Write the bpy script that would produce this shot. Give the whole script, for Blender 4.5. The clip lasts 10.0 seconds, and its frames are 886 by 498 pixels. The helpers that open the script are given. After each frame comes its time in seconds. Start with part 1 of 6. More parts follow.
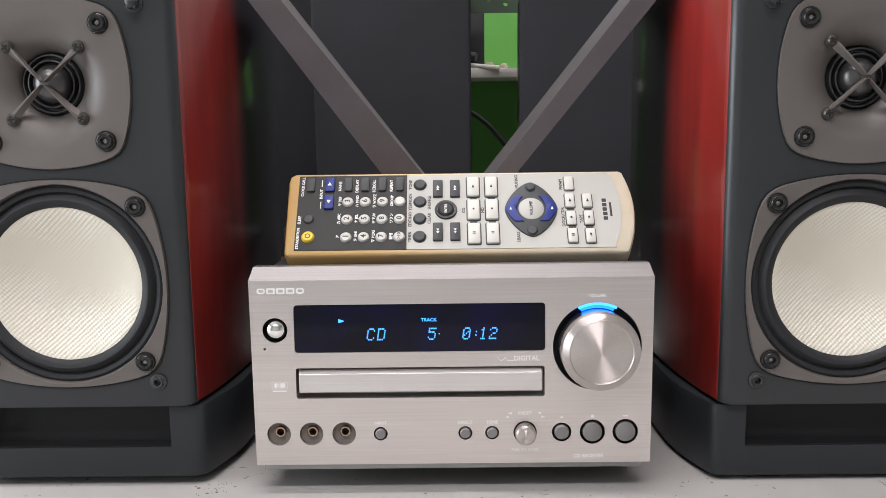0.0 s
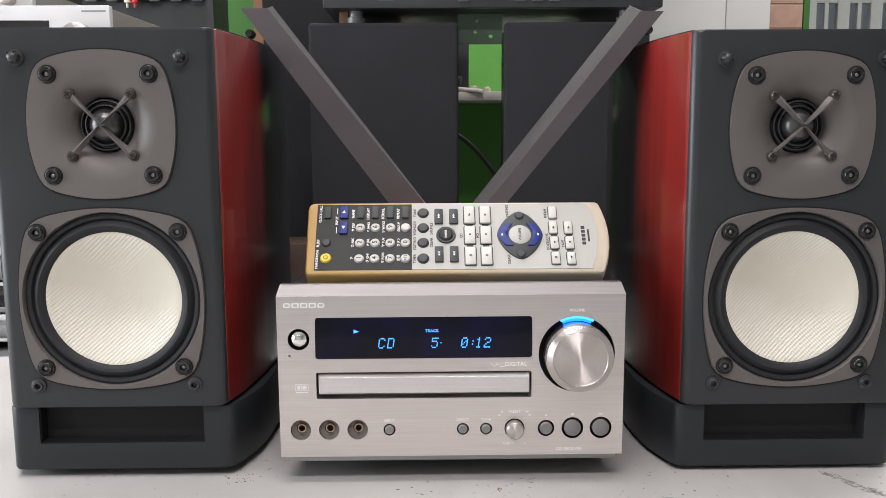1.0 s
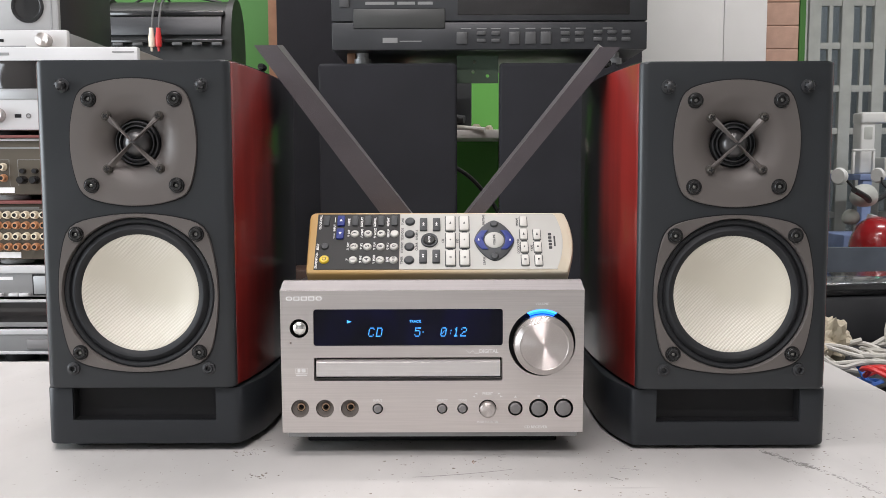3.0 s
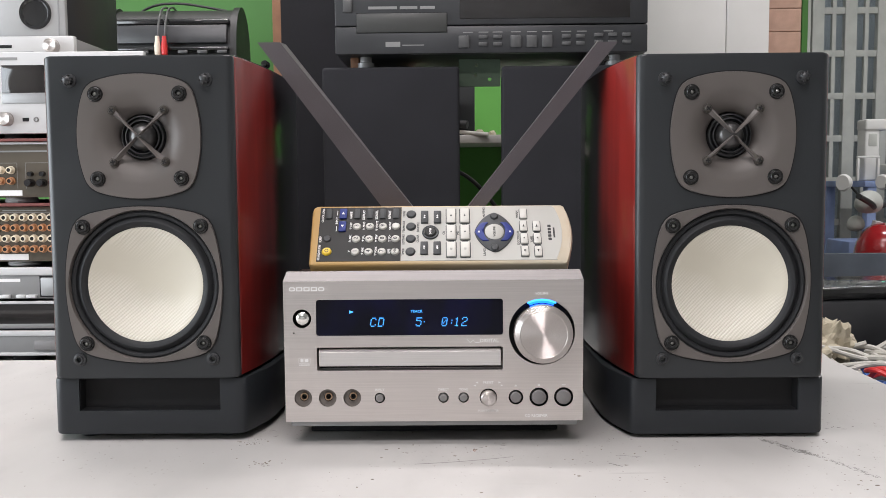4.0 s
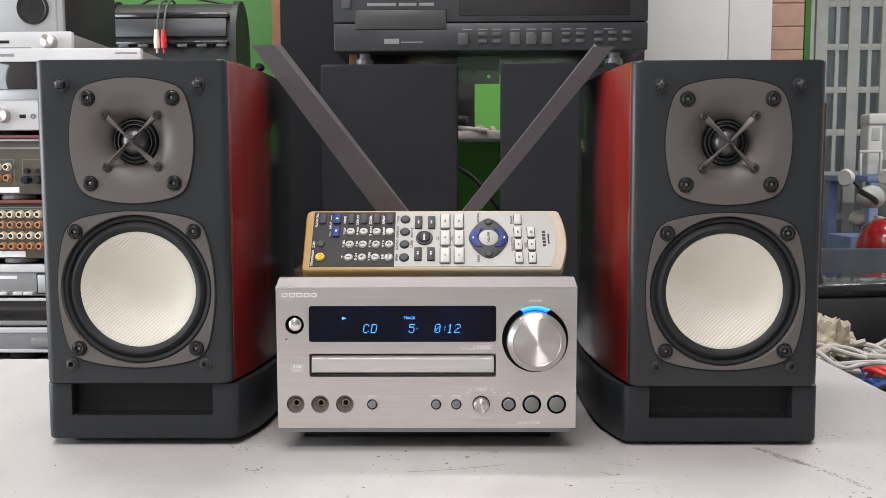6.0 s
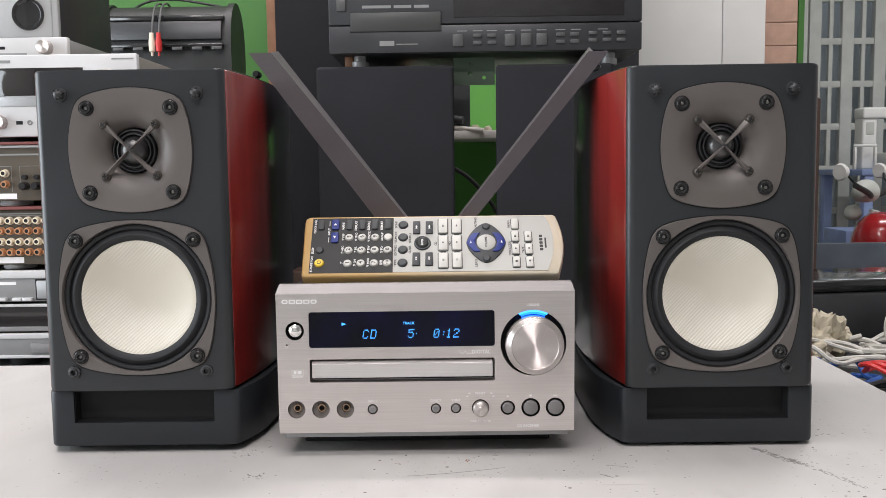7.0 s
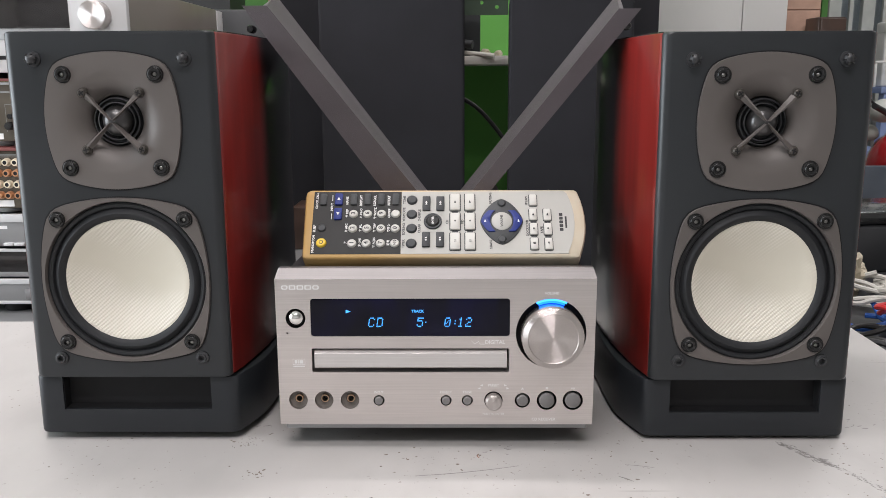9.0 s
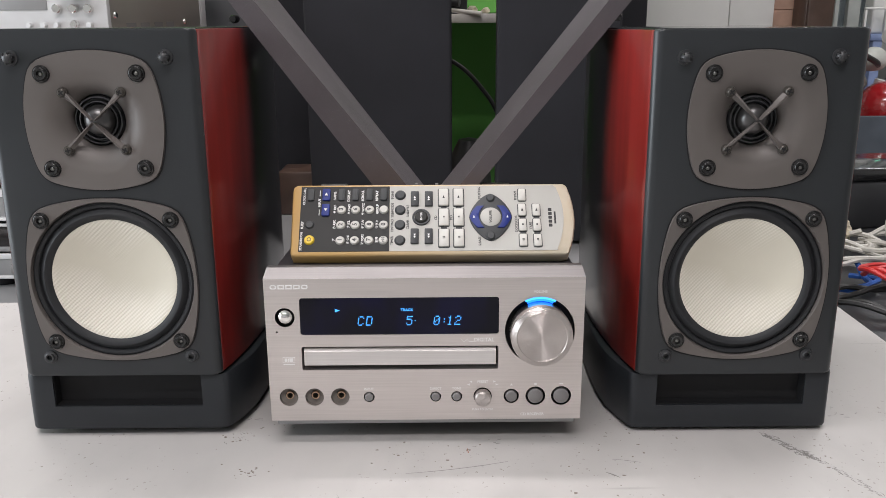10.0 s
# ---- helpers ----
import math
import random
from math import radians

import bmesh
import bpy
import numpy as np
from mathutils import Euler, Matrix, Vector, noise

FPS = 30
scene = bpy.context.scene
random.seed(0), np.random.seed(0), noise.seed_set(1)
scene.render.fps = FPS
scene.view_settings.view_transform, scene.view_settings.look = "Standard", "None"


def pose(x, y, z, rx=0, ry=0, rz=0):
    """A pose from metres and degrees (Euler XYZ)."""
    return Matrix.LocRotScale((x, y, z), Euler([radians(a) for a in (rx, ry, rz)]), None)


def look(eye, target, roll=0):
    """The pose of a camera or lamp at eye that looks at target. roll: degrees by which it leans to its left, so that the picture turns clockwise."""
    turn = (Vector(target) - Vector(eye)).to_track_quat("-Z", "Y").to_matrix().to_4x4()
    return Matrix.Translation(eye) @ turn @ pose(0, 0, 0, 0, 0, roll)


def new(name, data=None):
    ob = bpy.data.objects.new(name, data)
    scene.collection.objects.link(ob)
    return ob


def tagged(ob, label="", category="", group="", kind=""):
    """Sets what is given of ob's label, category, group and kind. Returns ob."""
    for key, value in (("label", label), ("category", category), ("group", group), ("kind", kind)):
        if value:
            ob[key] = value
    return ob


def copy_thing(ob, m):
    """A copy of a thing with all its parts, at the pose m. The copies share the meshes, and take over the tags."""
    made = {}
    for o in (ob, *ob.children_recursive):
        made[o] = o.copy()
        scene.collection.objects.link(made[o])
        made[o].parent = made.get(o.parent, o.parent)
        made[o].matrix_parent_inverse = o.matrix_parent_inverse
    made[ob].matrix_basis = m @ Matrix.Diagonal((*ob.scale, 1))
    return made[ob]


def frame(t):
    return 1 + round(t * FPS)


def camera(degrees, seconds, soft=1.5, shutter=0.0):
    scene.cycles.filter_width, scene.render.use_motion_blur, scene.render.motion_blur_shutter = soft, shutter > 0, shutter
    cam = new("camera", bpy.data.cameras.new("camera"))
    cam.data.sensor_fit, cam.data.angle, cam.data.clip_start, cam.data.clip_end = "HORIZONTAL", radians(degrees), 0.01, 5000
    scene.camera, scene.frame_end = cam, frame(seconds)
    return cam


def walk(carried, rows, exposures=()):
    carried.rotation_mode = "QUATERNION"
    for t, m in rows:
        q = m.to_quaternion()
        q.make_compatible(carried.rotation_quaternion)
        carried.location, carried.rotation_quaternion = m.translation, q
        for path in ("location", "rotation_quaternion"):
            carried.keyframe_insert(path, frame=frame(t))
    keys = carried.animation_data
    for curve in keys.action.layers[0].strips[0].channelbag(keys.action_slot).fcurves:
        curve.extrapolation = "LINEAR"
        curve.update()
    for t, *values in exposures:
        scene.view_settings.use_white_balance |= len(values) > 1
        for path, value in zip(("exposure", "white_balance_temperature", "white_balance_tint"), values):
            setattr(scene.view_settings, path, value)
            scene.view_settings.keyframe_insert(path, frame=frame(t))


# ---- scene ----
cam = camera(55.4, 10.0, soft=0.62)
PATH = [
    (0, (0.001, -0.423, 0.196), (-0.021, 1.552, -0.122), -0.8),
    (0.5, (-0.001, -0.458, 0.203), (-0.003, 1.518, -0.106), -0.5),
    (1, (-0.012, -0.49, 0.212), (0.018, 1.489, -0.078), -0.3),
    (1.5, (-0.001, -0.514, 0.216), (0.021, 1.468, -0.049), -0.1),
    (2, (0.004, -0.538, 0.204), (0.001, 1.449, -0.028), 0.0),
    (2.5, (0.006, -0.556, 0.2), (0.006, 1.433, -0.007), -0.1),
    (4, (0.012, -0.577, 0.18), (-0.005, 1.416, 0.023), -0.5),
    (4.5, (0.011, -0.575, 0.18), (-0.015, 1.419, 0.024), -0.3),
    (5, (0.013, -0.57, 0.181), (-0.016, 1.424, 0.024), -0.2),
    (5.5, (0.018, -0.571, 0.186), (-0.007, 1.422, 0.016), -0.0),
    (7, (0.017, -0.578, 0.197), (0.003, 1.414, 0.01), -0.8),
    (7.5, (0.016, -0.574, 0.2), (0.002, 1.416, 0.008), -0.8),
    (8, (0.015, -0.562, 0.206), (-0.004, 1.427, -0.004), -0.6),
    (8.5, (0.012, -0.538, 0.215), (-0.013, 1.439, -0.085), -0.3),
    (9, (0.012, -0.526, 0.241), (-0.014, 1.432, -0.165), -0.3),
    (9.5, (0.013, -0.521, 0.26), (0.001, 1.42, -0.22), -0.5),
    (10, (0.011, -0.516, 0.275), (0.015, 1.411, -0.262), -0.4),
]
walk(cam, [(t, look(eye, target, roll)) for t, eye, target, roll in PATH],
     exposures=[(0.0, 0.16), (2.0, 0.11), (4.0, 0.07), (8.0, 0.06), (9.0, -0.03), (10.0, -0.06)])

# ---- world and lights ----
world = bpy.data.worlds.new("world")
scene.world = world
world.use_nodes = True
sky = world.node_tree.nodes.new("ShaderNodeTexSky")
sky.sky_type, sky.sun_disc = "NISHITA", False
sky.sun_elevation, sky.sun_rotation = radians(25), radians(60)
pale = world.node_tree.nodes.new("ShaderNodeHueSaturation")
pale.inputs["Saturation"].default_value = 0.3
world.node_tree.links.new(sky.outputs[0], pale.inputs["Color"])
world.node_tree.links.new(pale.outputs[0], world.node_tree.nodes["Background"].inputs[0])
world.node_tree.nodes["Background"].inputs[1].default_value = 0.20


def ceiling_lamp(name, place, size, watts, colour):
    lamp = bpy.data.lights.new(name, "AREA")
    lamp.shape, lamp.size, lamp.size_y = "RECTANGLE", size[0], size[1]
    lamp.energy, lamp.color = watts, colour
    ob = new(name, lamp)
    ob.matrix_world = pose(*place)
    return ob


ceiling_lamp("tube_light_front", (-0.25, -1.25, 1.86), (1.3, 0.10), 32, (1.0, 0.94, 0.955))
ceiling_lamp("tube_light_middle", (-0.15, -0.25, 1.86), (1.3, 0.10), 14, (1.0, 0.935, 0.955))
ceiling_lamp("tube_light_back", (-0.6, 0.75, 1.86), (1.3, 0.10), 26, (1.0, 0.94, 0.955))
# Two added fill lamps, not known fixtures: they lift the cabinet and gate.
ceiling_lamp("fill_light_side", (1.3, 1.0, 1.86), (1.3, 0.10), 19, (1.0, 0.95, 0.97))
ceiling_lamp("fill_light_door", (2.3, 2.6, 1.86), (1.0, 0.10), 22, (0.97, 0.98, 1.0))
daylight = ceiling_lamp("window_daylight", (0, 0, 0), (1.65, 1.4), 56, (0.86, 0.93, 1.0))
daylight.matrix_world = pose(-2.19, -0.35, 0.45, 0, -90, 0) @ pose(0, 0, 0, 0, 0, 90)


# ---- materials ----
def nodes_of(name):
    m = bpy.data.materials.new(name)
    m.use_nodes = True
    nt = m.node_tree
    return m, nt, nt.nodes["Principled BSDF"]


def noise_node(nt, scale, detail=4.0, stretch=(1, 1, 1), turn=(0, 0, 0)):
    tc = nt.nodes.new("ShaderNodeTexCoord")
    mp = nt.nodes.new("ShaderNodeMapping")
    mp.inputs["Scale"].default_value = stretch
    mp.inputs["Rotation"].default_value = [radians(a) for a in turn]
    nz = nt.nodes.new("ShaderNodeTexNoise")
    nz.inputs["Scale"].default_value, nz.inputs["Detail"].default_value = scale, detail
    nt.links.new(tc.outputs["Object"], mp.inputs[0])
    nt.links.new(mp.outputs[0], nz.inputs["Vector"])
    return nz


def ramp(nt, source, low, high, a, b):
    r = nt.nodes.new("ShaderNodeMapRange")
    r.inputs[1].default_value, r.inputs[2].default_value = low, high
    r.inputs[3].default_value, r.inputs[4].default_value = a, b
    nt.links.new(source, r.inputs[0])
    return r.outputs[0]


def mix_colour(nt, factor, a, b):
    n = nt.nodes.new("ShaderNodeMix")
    n.data_type = "RGBA"
    for socket, value in ((n.inputs[0], factor), (n.inputs[6], a), (n.inputs[7], b)):
        if isinstance(value, (tuple, list)):
            socket.default_value = (*value[:3], 1)
        elif isinstance(value, (int, float)):
            socket.default_value = value
        else:
            nt.links.new(value, socket)
    return n.outputs[2]


def bump(nt, bsdf, height, strength, distance=0.0005):
    b = nt.nodes.new("ShaderNodeBump")
    b.inputs["Strength"].default_value, b.inputs["Distance"].default_value = strength, distance
    nt.links.new(height, b.inputs["Height"])
    nt.links.new(b.outputs[0], bsdf.inputs["Normal"])


def surf(name, colour, rough=0.5, metal=0.0, var=0.12, scale=12.0, grain=900.0, relief=0.0, coat=0.0, spec=0.5, stretch=(1, 1, 1)):
    """A painted, moulded or sheet surface: broad stains, fine grain and a little relief."""
    m, nt, bsdf = nodes_of(name)
    broad = noise_node(nt, scale, 5, stretch)
    fine = noise_node(nt, grain, 2, stretch)
    dark = tuple(c * (1 - var) for c in colour)
    light = tuple(min(1, c * (1 + var)) for c in colour)
    base = mix_colour(nt, ramp(nt, broad.outputs[0], 0.3, 0.7, 0, 1), dark, light)
    base = mix_colour(nt, ramp(nt, fine.outputs[0], 0.35, 0.65, 0, 0.25 * var * 4), base, dark)
    nt.links.new(base, bsdf.inputs["Base Color"])
    nt.links.new(ramp(nt, broad.outputs[0], 0.3, 0.7, max(0.02, rough - 0.06), min(1, rough + 0.08)), bsdf.inputs["Roughness"])
    bsdf.inputs["Metallic"].default_value = metal
    bsdf.inputs["Coat Weight"].default_value = coat
    bsdf.inputs["Coat Roughness"].default_value = 0.08
    bsdf.inputs["Specular IOR Level"].default_value = spec
    if relief:
        bump(nt, bsdf, fine.outputs[0], relief)
    return m


def glow(name, colour, strength):
    m, nt, bsdf = nodes_of(name)
    bsdf.inputs["Base Color"].default_value = (*(0.1 * c for c in colour), 1)
    bsdf.inputs["Emission Color"].default_value = (*colour, 1)
    bsdf.inputs["Emission Strength"].default_value = strength
    return m


def spun_grooves(nt, bsdf):
    """Very fine lathe grooves round the y axis, as a tilt of the surface along its radius."""
    tc = nt.nodes.new("ShaderNodeTexCoord")
    flat = nt.nodes.new("ShaderNodeVectorMath")
    flat.operation = "MULTIPLY"
    flat.inputs[1].default_value = (1, 0, 1)
    nt.links.new(tc.outputs["Object"], flat.inputs[0])
    size = nt.nodes.new("ShaderNodeVectorMath")
    size.operation = "LENGTH"
    nt.links.new(flat.outputs[0], size.inputs[0])
    wave = nt.nodes.new("ShaderNodeMath")
    wave.operation = "MULTIPLY"
    wave.inputs[1].default_value = 60000.0
    nt.links.new(size.outputs["Value"], wave.inputs[0])
    sine = nt.nodes.new("ShaderNodeMath")
    sine.operation = "SINE"
    nt.links.new(wave.outputs[0], sine.inputs[0])
    steep = nt.nodes.new("ShaderNodeMath")
    steep.operation = "MULTIPLY"
    steep.inputs[1].default_value = 0.62
    nt.links.new(sine.outputs[0], steep.inputs[0])
    way = nt.nodes.new("ShaderNodeVectorMath")
    way.operation = "NORMALIZE"
    nt.links.new(flat.outputs[0], way.inputs[0])
    tilt = nt.nodes.new("ShaderNodeVectorMath")
    tilt.operation = "SCALE"
    nt.links.new(way.outputs[0], tilt.inputs[0])
    nt.links.new(steep.outputs[0], tilt.inputs["Scale"])
    turn = nt.nodes.new("ShaderNodeVectorTransform")
    turn.vector_type, turn.convert_from, turn.convert_to = "VECTOR", "OBJECT", "WORLD"
    nt.links.new(tilt.outputs[0], turn.inputs[0])
    geo = nt.nodes.new("ShaderNodeNewGeometry")
    total = nt.nodes.new("ShaderNodeVectorMath")
    nt.links.new(geo.outputs["Normal"], total.inputs[0])
    nt.links.new(turn.outputs[0], total.inputs[1])
    unit = nt.nodes.new("ShaderNodeVectorMath")
    unit.operation = "NORMALIZE"
    nt.links.new(total.outputs[0], unit.inputs[0])
    nt.links.new(unit.outputs[0], bsdf.inputs["Normal"])


def brushed(name, colour, rough, stretch, aniso=0.6, radial=False, relief=0.12, metal=1.0):
    m, nt, bsdf = nodes_of(name)
    streak = noise_node(nt, 1500, 3, stretch)
    broad = noise_node(nt, 9, 3)
    base = mix_colour(nt, ramp(nt, streak.outputs[0], 0.3, 0.7, 0, 0.6), colour, tuple(c * 0.82 for c in colour))
    nt.links.new(base, bsdf.inputs["Base Color"])
    nt.links.new(ramp(nt, broad.outputs[0], 0.3, 0.7, rough - 0.04, rough + 0.05), bsdf.inputs["Roughness"])
    bsdf.inputs["Metallic"].default_value = metal
    bsdf.inputs["Anisotropic"].default_value = 0.0 if radial else aniso
    if radial:
        spun_grooves(nt, bsdf)
    else:
        bump(nt, bsdf, streak.outputs[0], relief, 0.0001)
    return m


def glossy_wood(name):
    """Deep red lacquered veneer with upright grain, passing to black towards the rear."""
    m, nt, bsdf = nodes_of(name)
    grain = noise_node(nt, 90, 6, (1, 1, 0.06))
    broad = noise_node(nt, 10, 3)
    base = mix_colour(nt, ramp(nt, grain.outputs[0], 0.35, 0.65, 0, 1), (0.155, 0.010, 0.008), (0.23, 0.016, 0.013))
    base = mix_colour(nt, ramp(nt, broad.outputs[0], 0.3, 0.7, 0, 0.4), base, (0.18, 0.012, 0.007))
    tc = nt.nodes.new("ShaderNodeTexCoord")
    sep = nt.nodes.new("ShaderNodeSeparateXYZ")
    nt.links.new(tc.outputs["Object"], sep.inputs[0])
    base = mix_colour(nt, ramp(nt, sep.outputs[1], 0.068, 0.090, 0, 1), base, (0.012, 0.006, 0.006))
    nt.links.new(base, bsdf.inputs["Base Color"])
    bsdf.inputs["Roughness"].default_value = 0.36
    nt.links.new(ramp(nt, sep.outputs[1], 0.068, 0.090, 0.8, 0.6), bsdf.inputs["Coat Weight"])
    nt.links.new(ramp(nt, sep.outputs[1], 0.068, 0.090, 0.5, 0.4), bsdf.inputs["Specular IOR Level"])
    bsdf.inputs["Coat Roughness"].default_value = 0.11
    return m


def woven_cone(name):
    """Cream woven fibre with diagonal ribs."""
    m, nt, bsdf = nodes_of(name)
    tc = nt.nodes.new("ShaderNodeTexCoord")
    waves = []
    for turn, scale in ((-48, 320.0), (42, 430.0)):
        mp = nt.nodes.new("ShaderNodeMapping")
        mp.inputs["Rotation"].default_value = (0, radians(turn), 0)
        w = nt.nodes.new("ShaderNodeTexWave")
        w.bands_direction = "X"
        w.inputs["Scale"].default_value, w.inputs["Distortion"].default_value = scale / 2, 0.6
        w.inputs["Detail"].default_value = 1
        nt.links.new(tc.outputs["Object"], mp.inputs[0])
        nt.links.new(mp.outputs[0], w.inputs[0])
        waves.append(w.outputs[1])
    both = nt.nodes.new("ShaderNodeMath")
    both.operation = "MULTIPLY_ADD"
    both.inputs[1].default_value = 0.35
    nt.links.new(waves[1], both.inputs[0])
    nt.links.new(waves[0], both.inputs[2])
    patch = noise_node(nt, 15, 2)
    depth = nt.nodes.new("ShaderNodeMath")
    depth.operation = "MULTIPLY"
    nt.links.new(both.outputs[0], depth.inputs[0])
    nt.links.new(ramp(nt, patch.outputs[0], 0.40, 0.60, 0.06, 1.0), depth.inputs[1])
    base = mix_colour(nt, ramp(nt, depth.outputs[0], 0.1, 1.0, 0, 1), (0.59, 0.555, 0.465), (0.725, 0.69, 0.605))
    nt.links.new(base, bsdf.inputs["Base Color"])
    bsdf.inputs["Roughness"].default_value = 0.36
    bump(nt, bsdf, depth.outputs[0], 0.35, 0.0006)
    return m


def table_paint(name):
    """Worn off-white table top with grey smears, dark specks and two scuffs."""
    m, nt, bsdf = nodes_of(name)
    broad = noise_node(nt, 5, 6)
    smear = noise_node(nt, 22, 5, (1, 0.5, 1), (0, 0, 25))
    speck = noise_node(nt, 260, 3)
    where = noise_node(nt, 11, 2)
    scratch = noise_node(nt, 60, 2, (0.12, 1.6, 1), (0, 0, -38))
    base = mix_colour(nt, ramp(nt, broad.outputs[0], 0.3, 0.7, 0, 1), (0.39, 0.377, 0.364), (0.49, 0.474, 0.457))
    base = mix_colour(nt, ramp(nt, smear.outputs[0], 0.5, 0.75, 0, 0.45), base, (0.35, 0.34, 0.328))
    spots = nt.nodes.new("ShaderNodeMath")
    spots.operation = "MULTIPLY"
    nt.links.new(ramp(nt, speck.outputs[0], 0.66, 0.70, 0, 1), spots.inputs[0])
    nt.links.new(ramp(nt, where.outputs[0], 0.5, 0.62, 0, 1), spots.inputs[1])
    base = mix_colour(nt, spots.outputs[0], base, (0.12, 0.09, 0.06))
    lines = nt.nodes.new("ShaderNodeMath")
    lines.operation = "MULTIPLY"
    nt.links.new(ramp(nt, scratch.outputs[0], 0.70, 0.75, 0, 0.55), lines.inputs[0])
    nt.links.new(ramp(nt, where.outputs[0], 0.45, 0.65, 0, 1), lines.inputs[1])
    base = mix_colour(nt, lines.outputs[0], base, (0.3, 0.29, 0.28))
    nt.links.new(base, bsdf.inputs["Base Color"])
    nt.links.new(ramp(nt, broad.outputs[0], 0.3, 0.7, 0.38, 0.55), bsdf.inputs["Roughness"])
    bump(nt, bsdf, smear.outputs[0], 0.08)
    return m


def aged_plastic(name):
    """Cream plastic that has yellowed towards one end."""
    m, nt, bsdf = nodes_of(name)
    tc = nt.nodes.new("ShaderNodeTexCoord")
    sep = nt.nodes.new("ShaderNodeSeparateXYZ")
    nt.links.new(tc.outputs["Object"], sep.inputs[0])
    base = mix_colour(nt, ramp(nt, sep.outputs[0], -0.05, 0.075, 0, 1), (0.46, 0.285, 0.100), (0.57, 0.515, 0.405))
    stain = noise_node(nt, 45, 4)
    base = mix_colour(nt, ramp(nt, stain.outputs[0], 0.45, 0.75, 0, 0.35), base, (0.48, 0.34, 0.165))
    nt.links.new(base, bsdf.inputs["Base Color"])
    bsdf.inputs["Roughness"].default_value = 0.42
    return m


def sparkle_paint(name):
    """Dark grey hammered paint with tiny bright flecks."""
    m, nt, bsdf = nodes_of(name)
    fleck = noise_node(nt, 1700, 2)
    broad = noise_node(nt, 18, 4)
    base = mix_colour(nt, ramp(nt, broad.outputs[0], 0.3, 0.7, 0, 1), (0.057, 0.048, 0.053), (0.080, 0.069, 0.075))
    base = mix_colour(nt, ramp(nt, fleck.outputs[0], 0.66, 0.74, 0, 0.35), base, (0.26, 0.25, 0.26))
    nt.links.new(base, bsdf.inputs["Base Color"])
    bsdf.inputs["Roughness"].default_value = 0.45
    bump(nt, bsdf, fleck.outputs[0], 0.5, 0.0004)
    return m


def display_glass(name):
    """Dark glass over a fluorescent display that glows faintly blue in its middle."""
    m, nt, bsdf = nodes_of(name)
    bsdf.inputs["Base Color"].default_value = (0.004, 0.004, 0.008, 1)
    bsdf.inputs["Roughness"].default_value = 0.05
    bsdf.inputs["Specular IOR Level"].default_value = 0.18
    cloud = noise_node(nt, 28, 2, (1, 1, 0.5))
    bsdf.inputs["Emission Color"].default_value = (0.06, 0.05, 1.0, 1)
    nt.links.new(ramp(nt, cloud.outputs[0], 0.45, 0.70, 0.0005, 0.026), bsdf.inputs["Emission Strength"])
    return m


def clear_glass(name, tint=(1, 1, 1)):
    m, nt, bsdf = nodes_of(name)
    bsdf.inputs["Base Color"].default_value = (*tint, 1)
    bsdf.inputs["Transmission Weight"].default_value = 1.0
    bsdf.inputs["Roughness"].default_value = 0.03
    return m


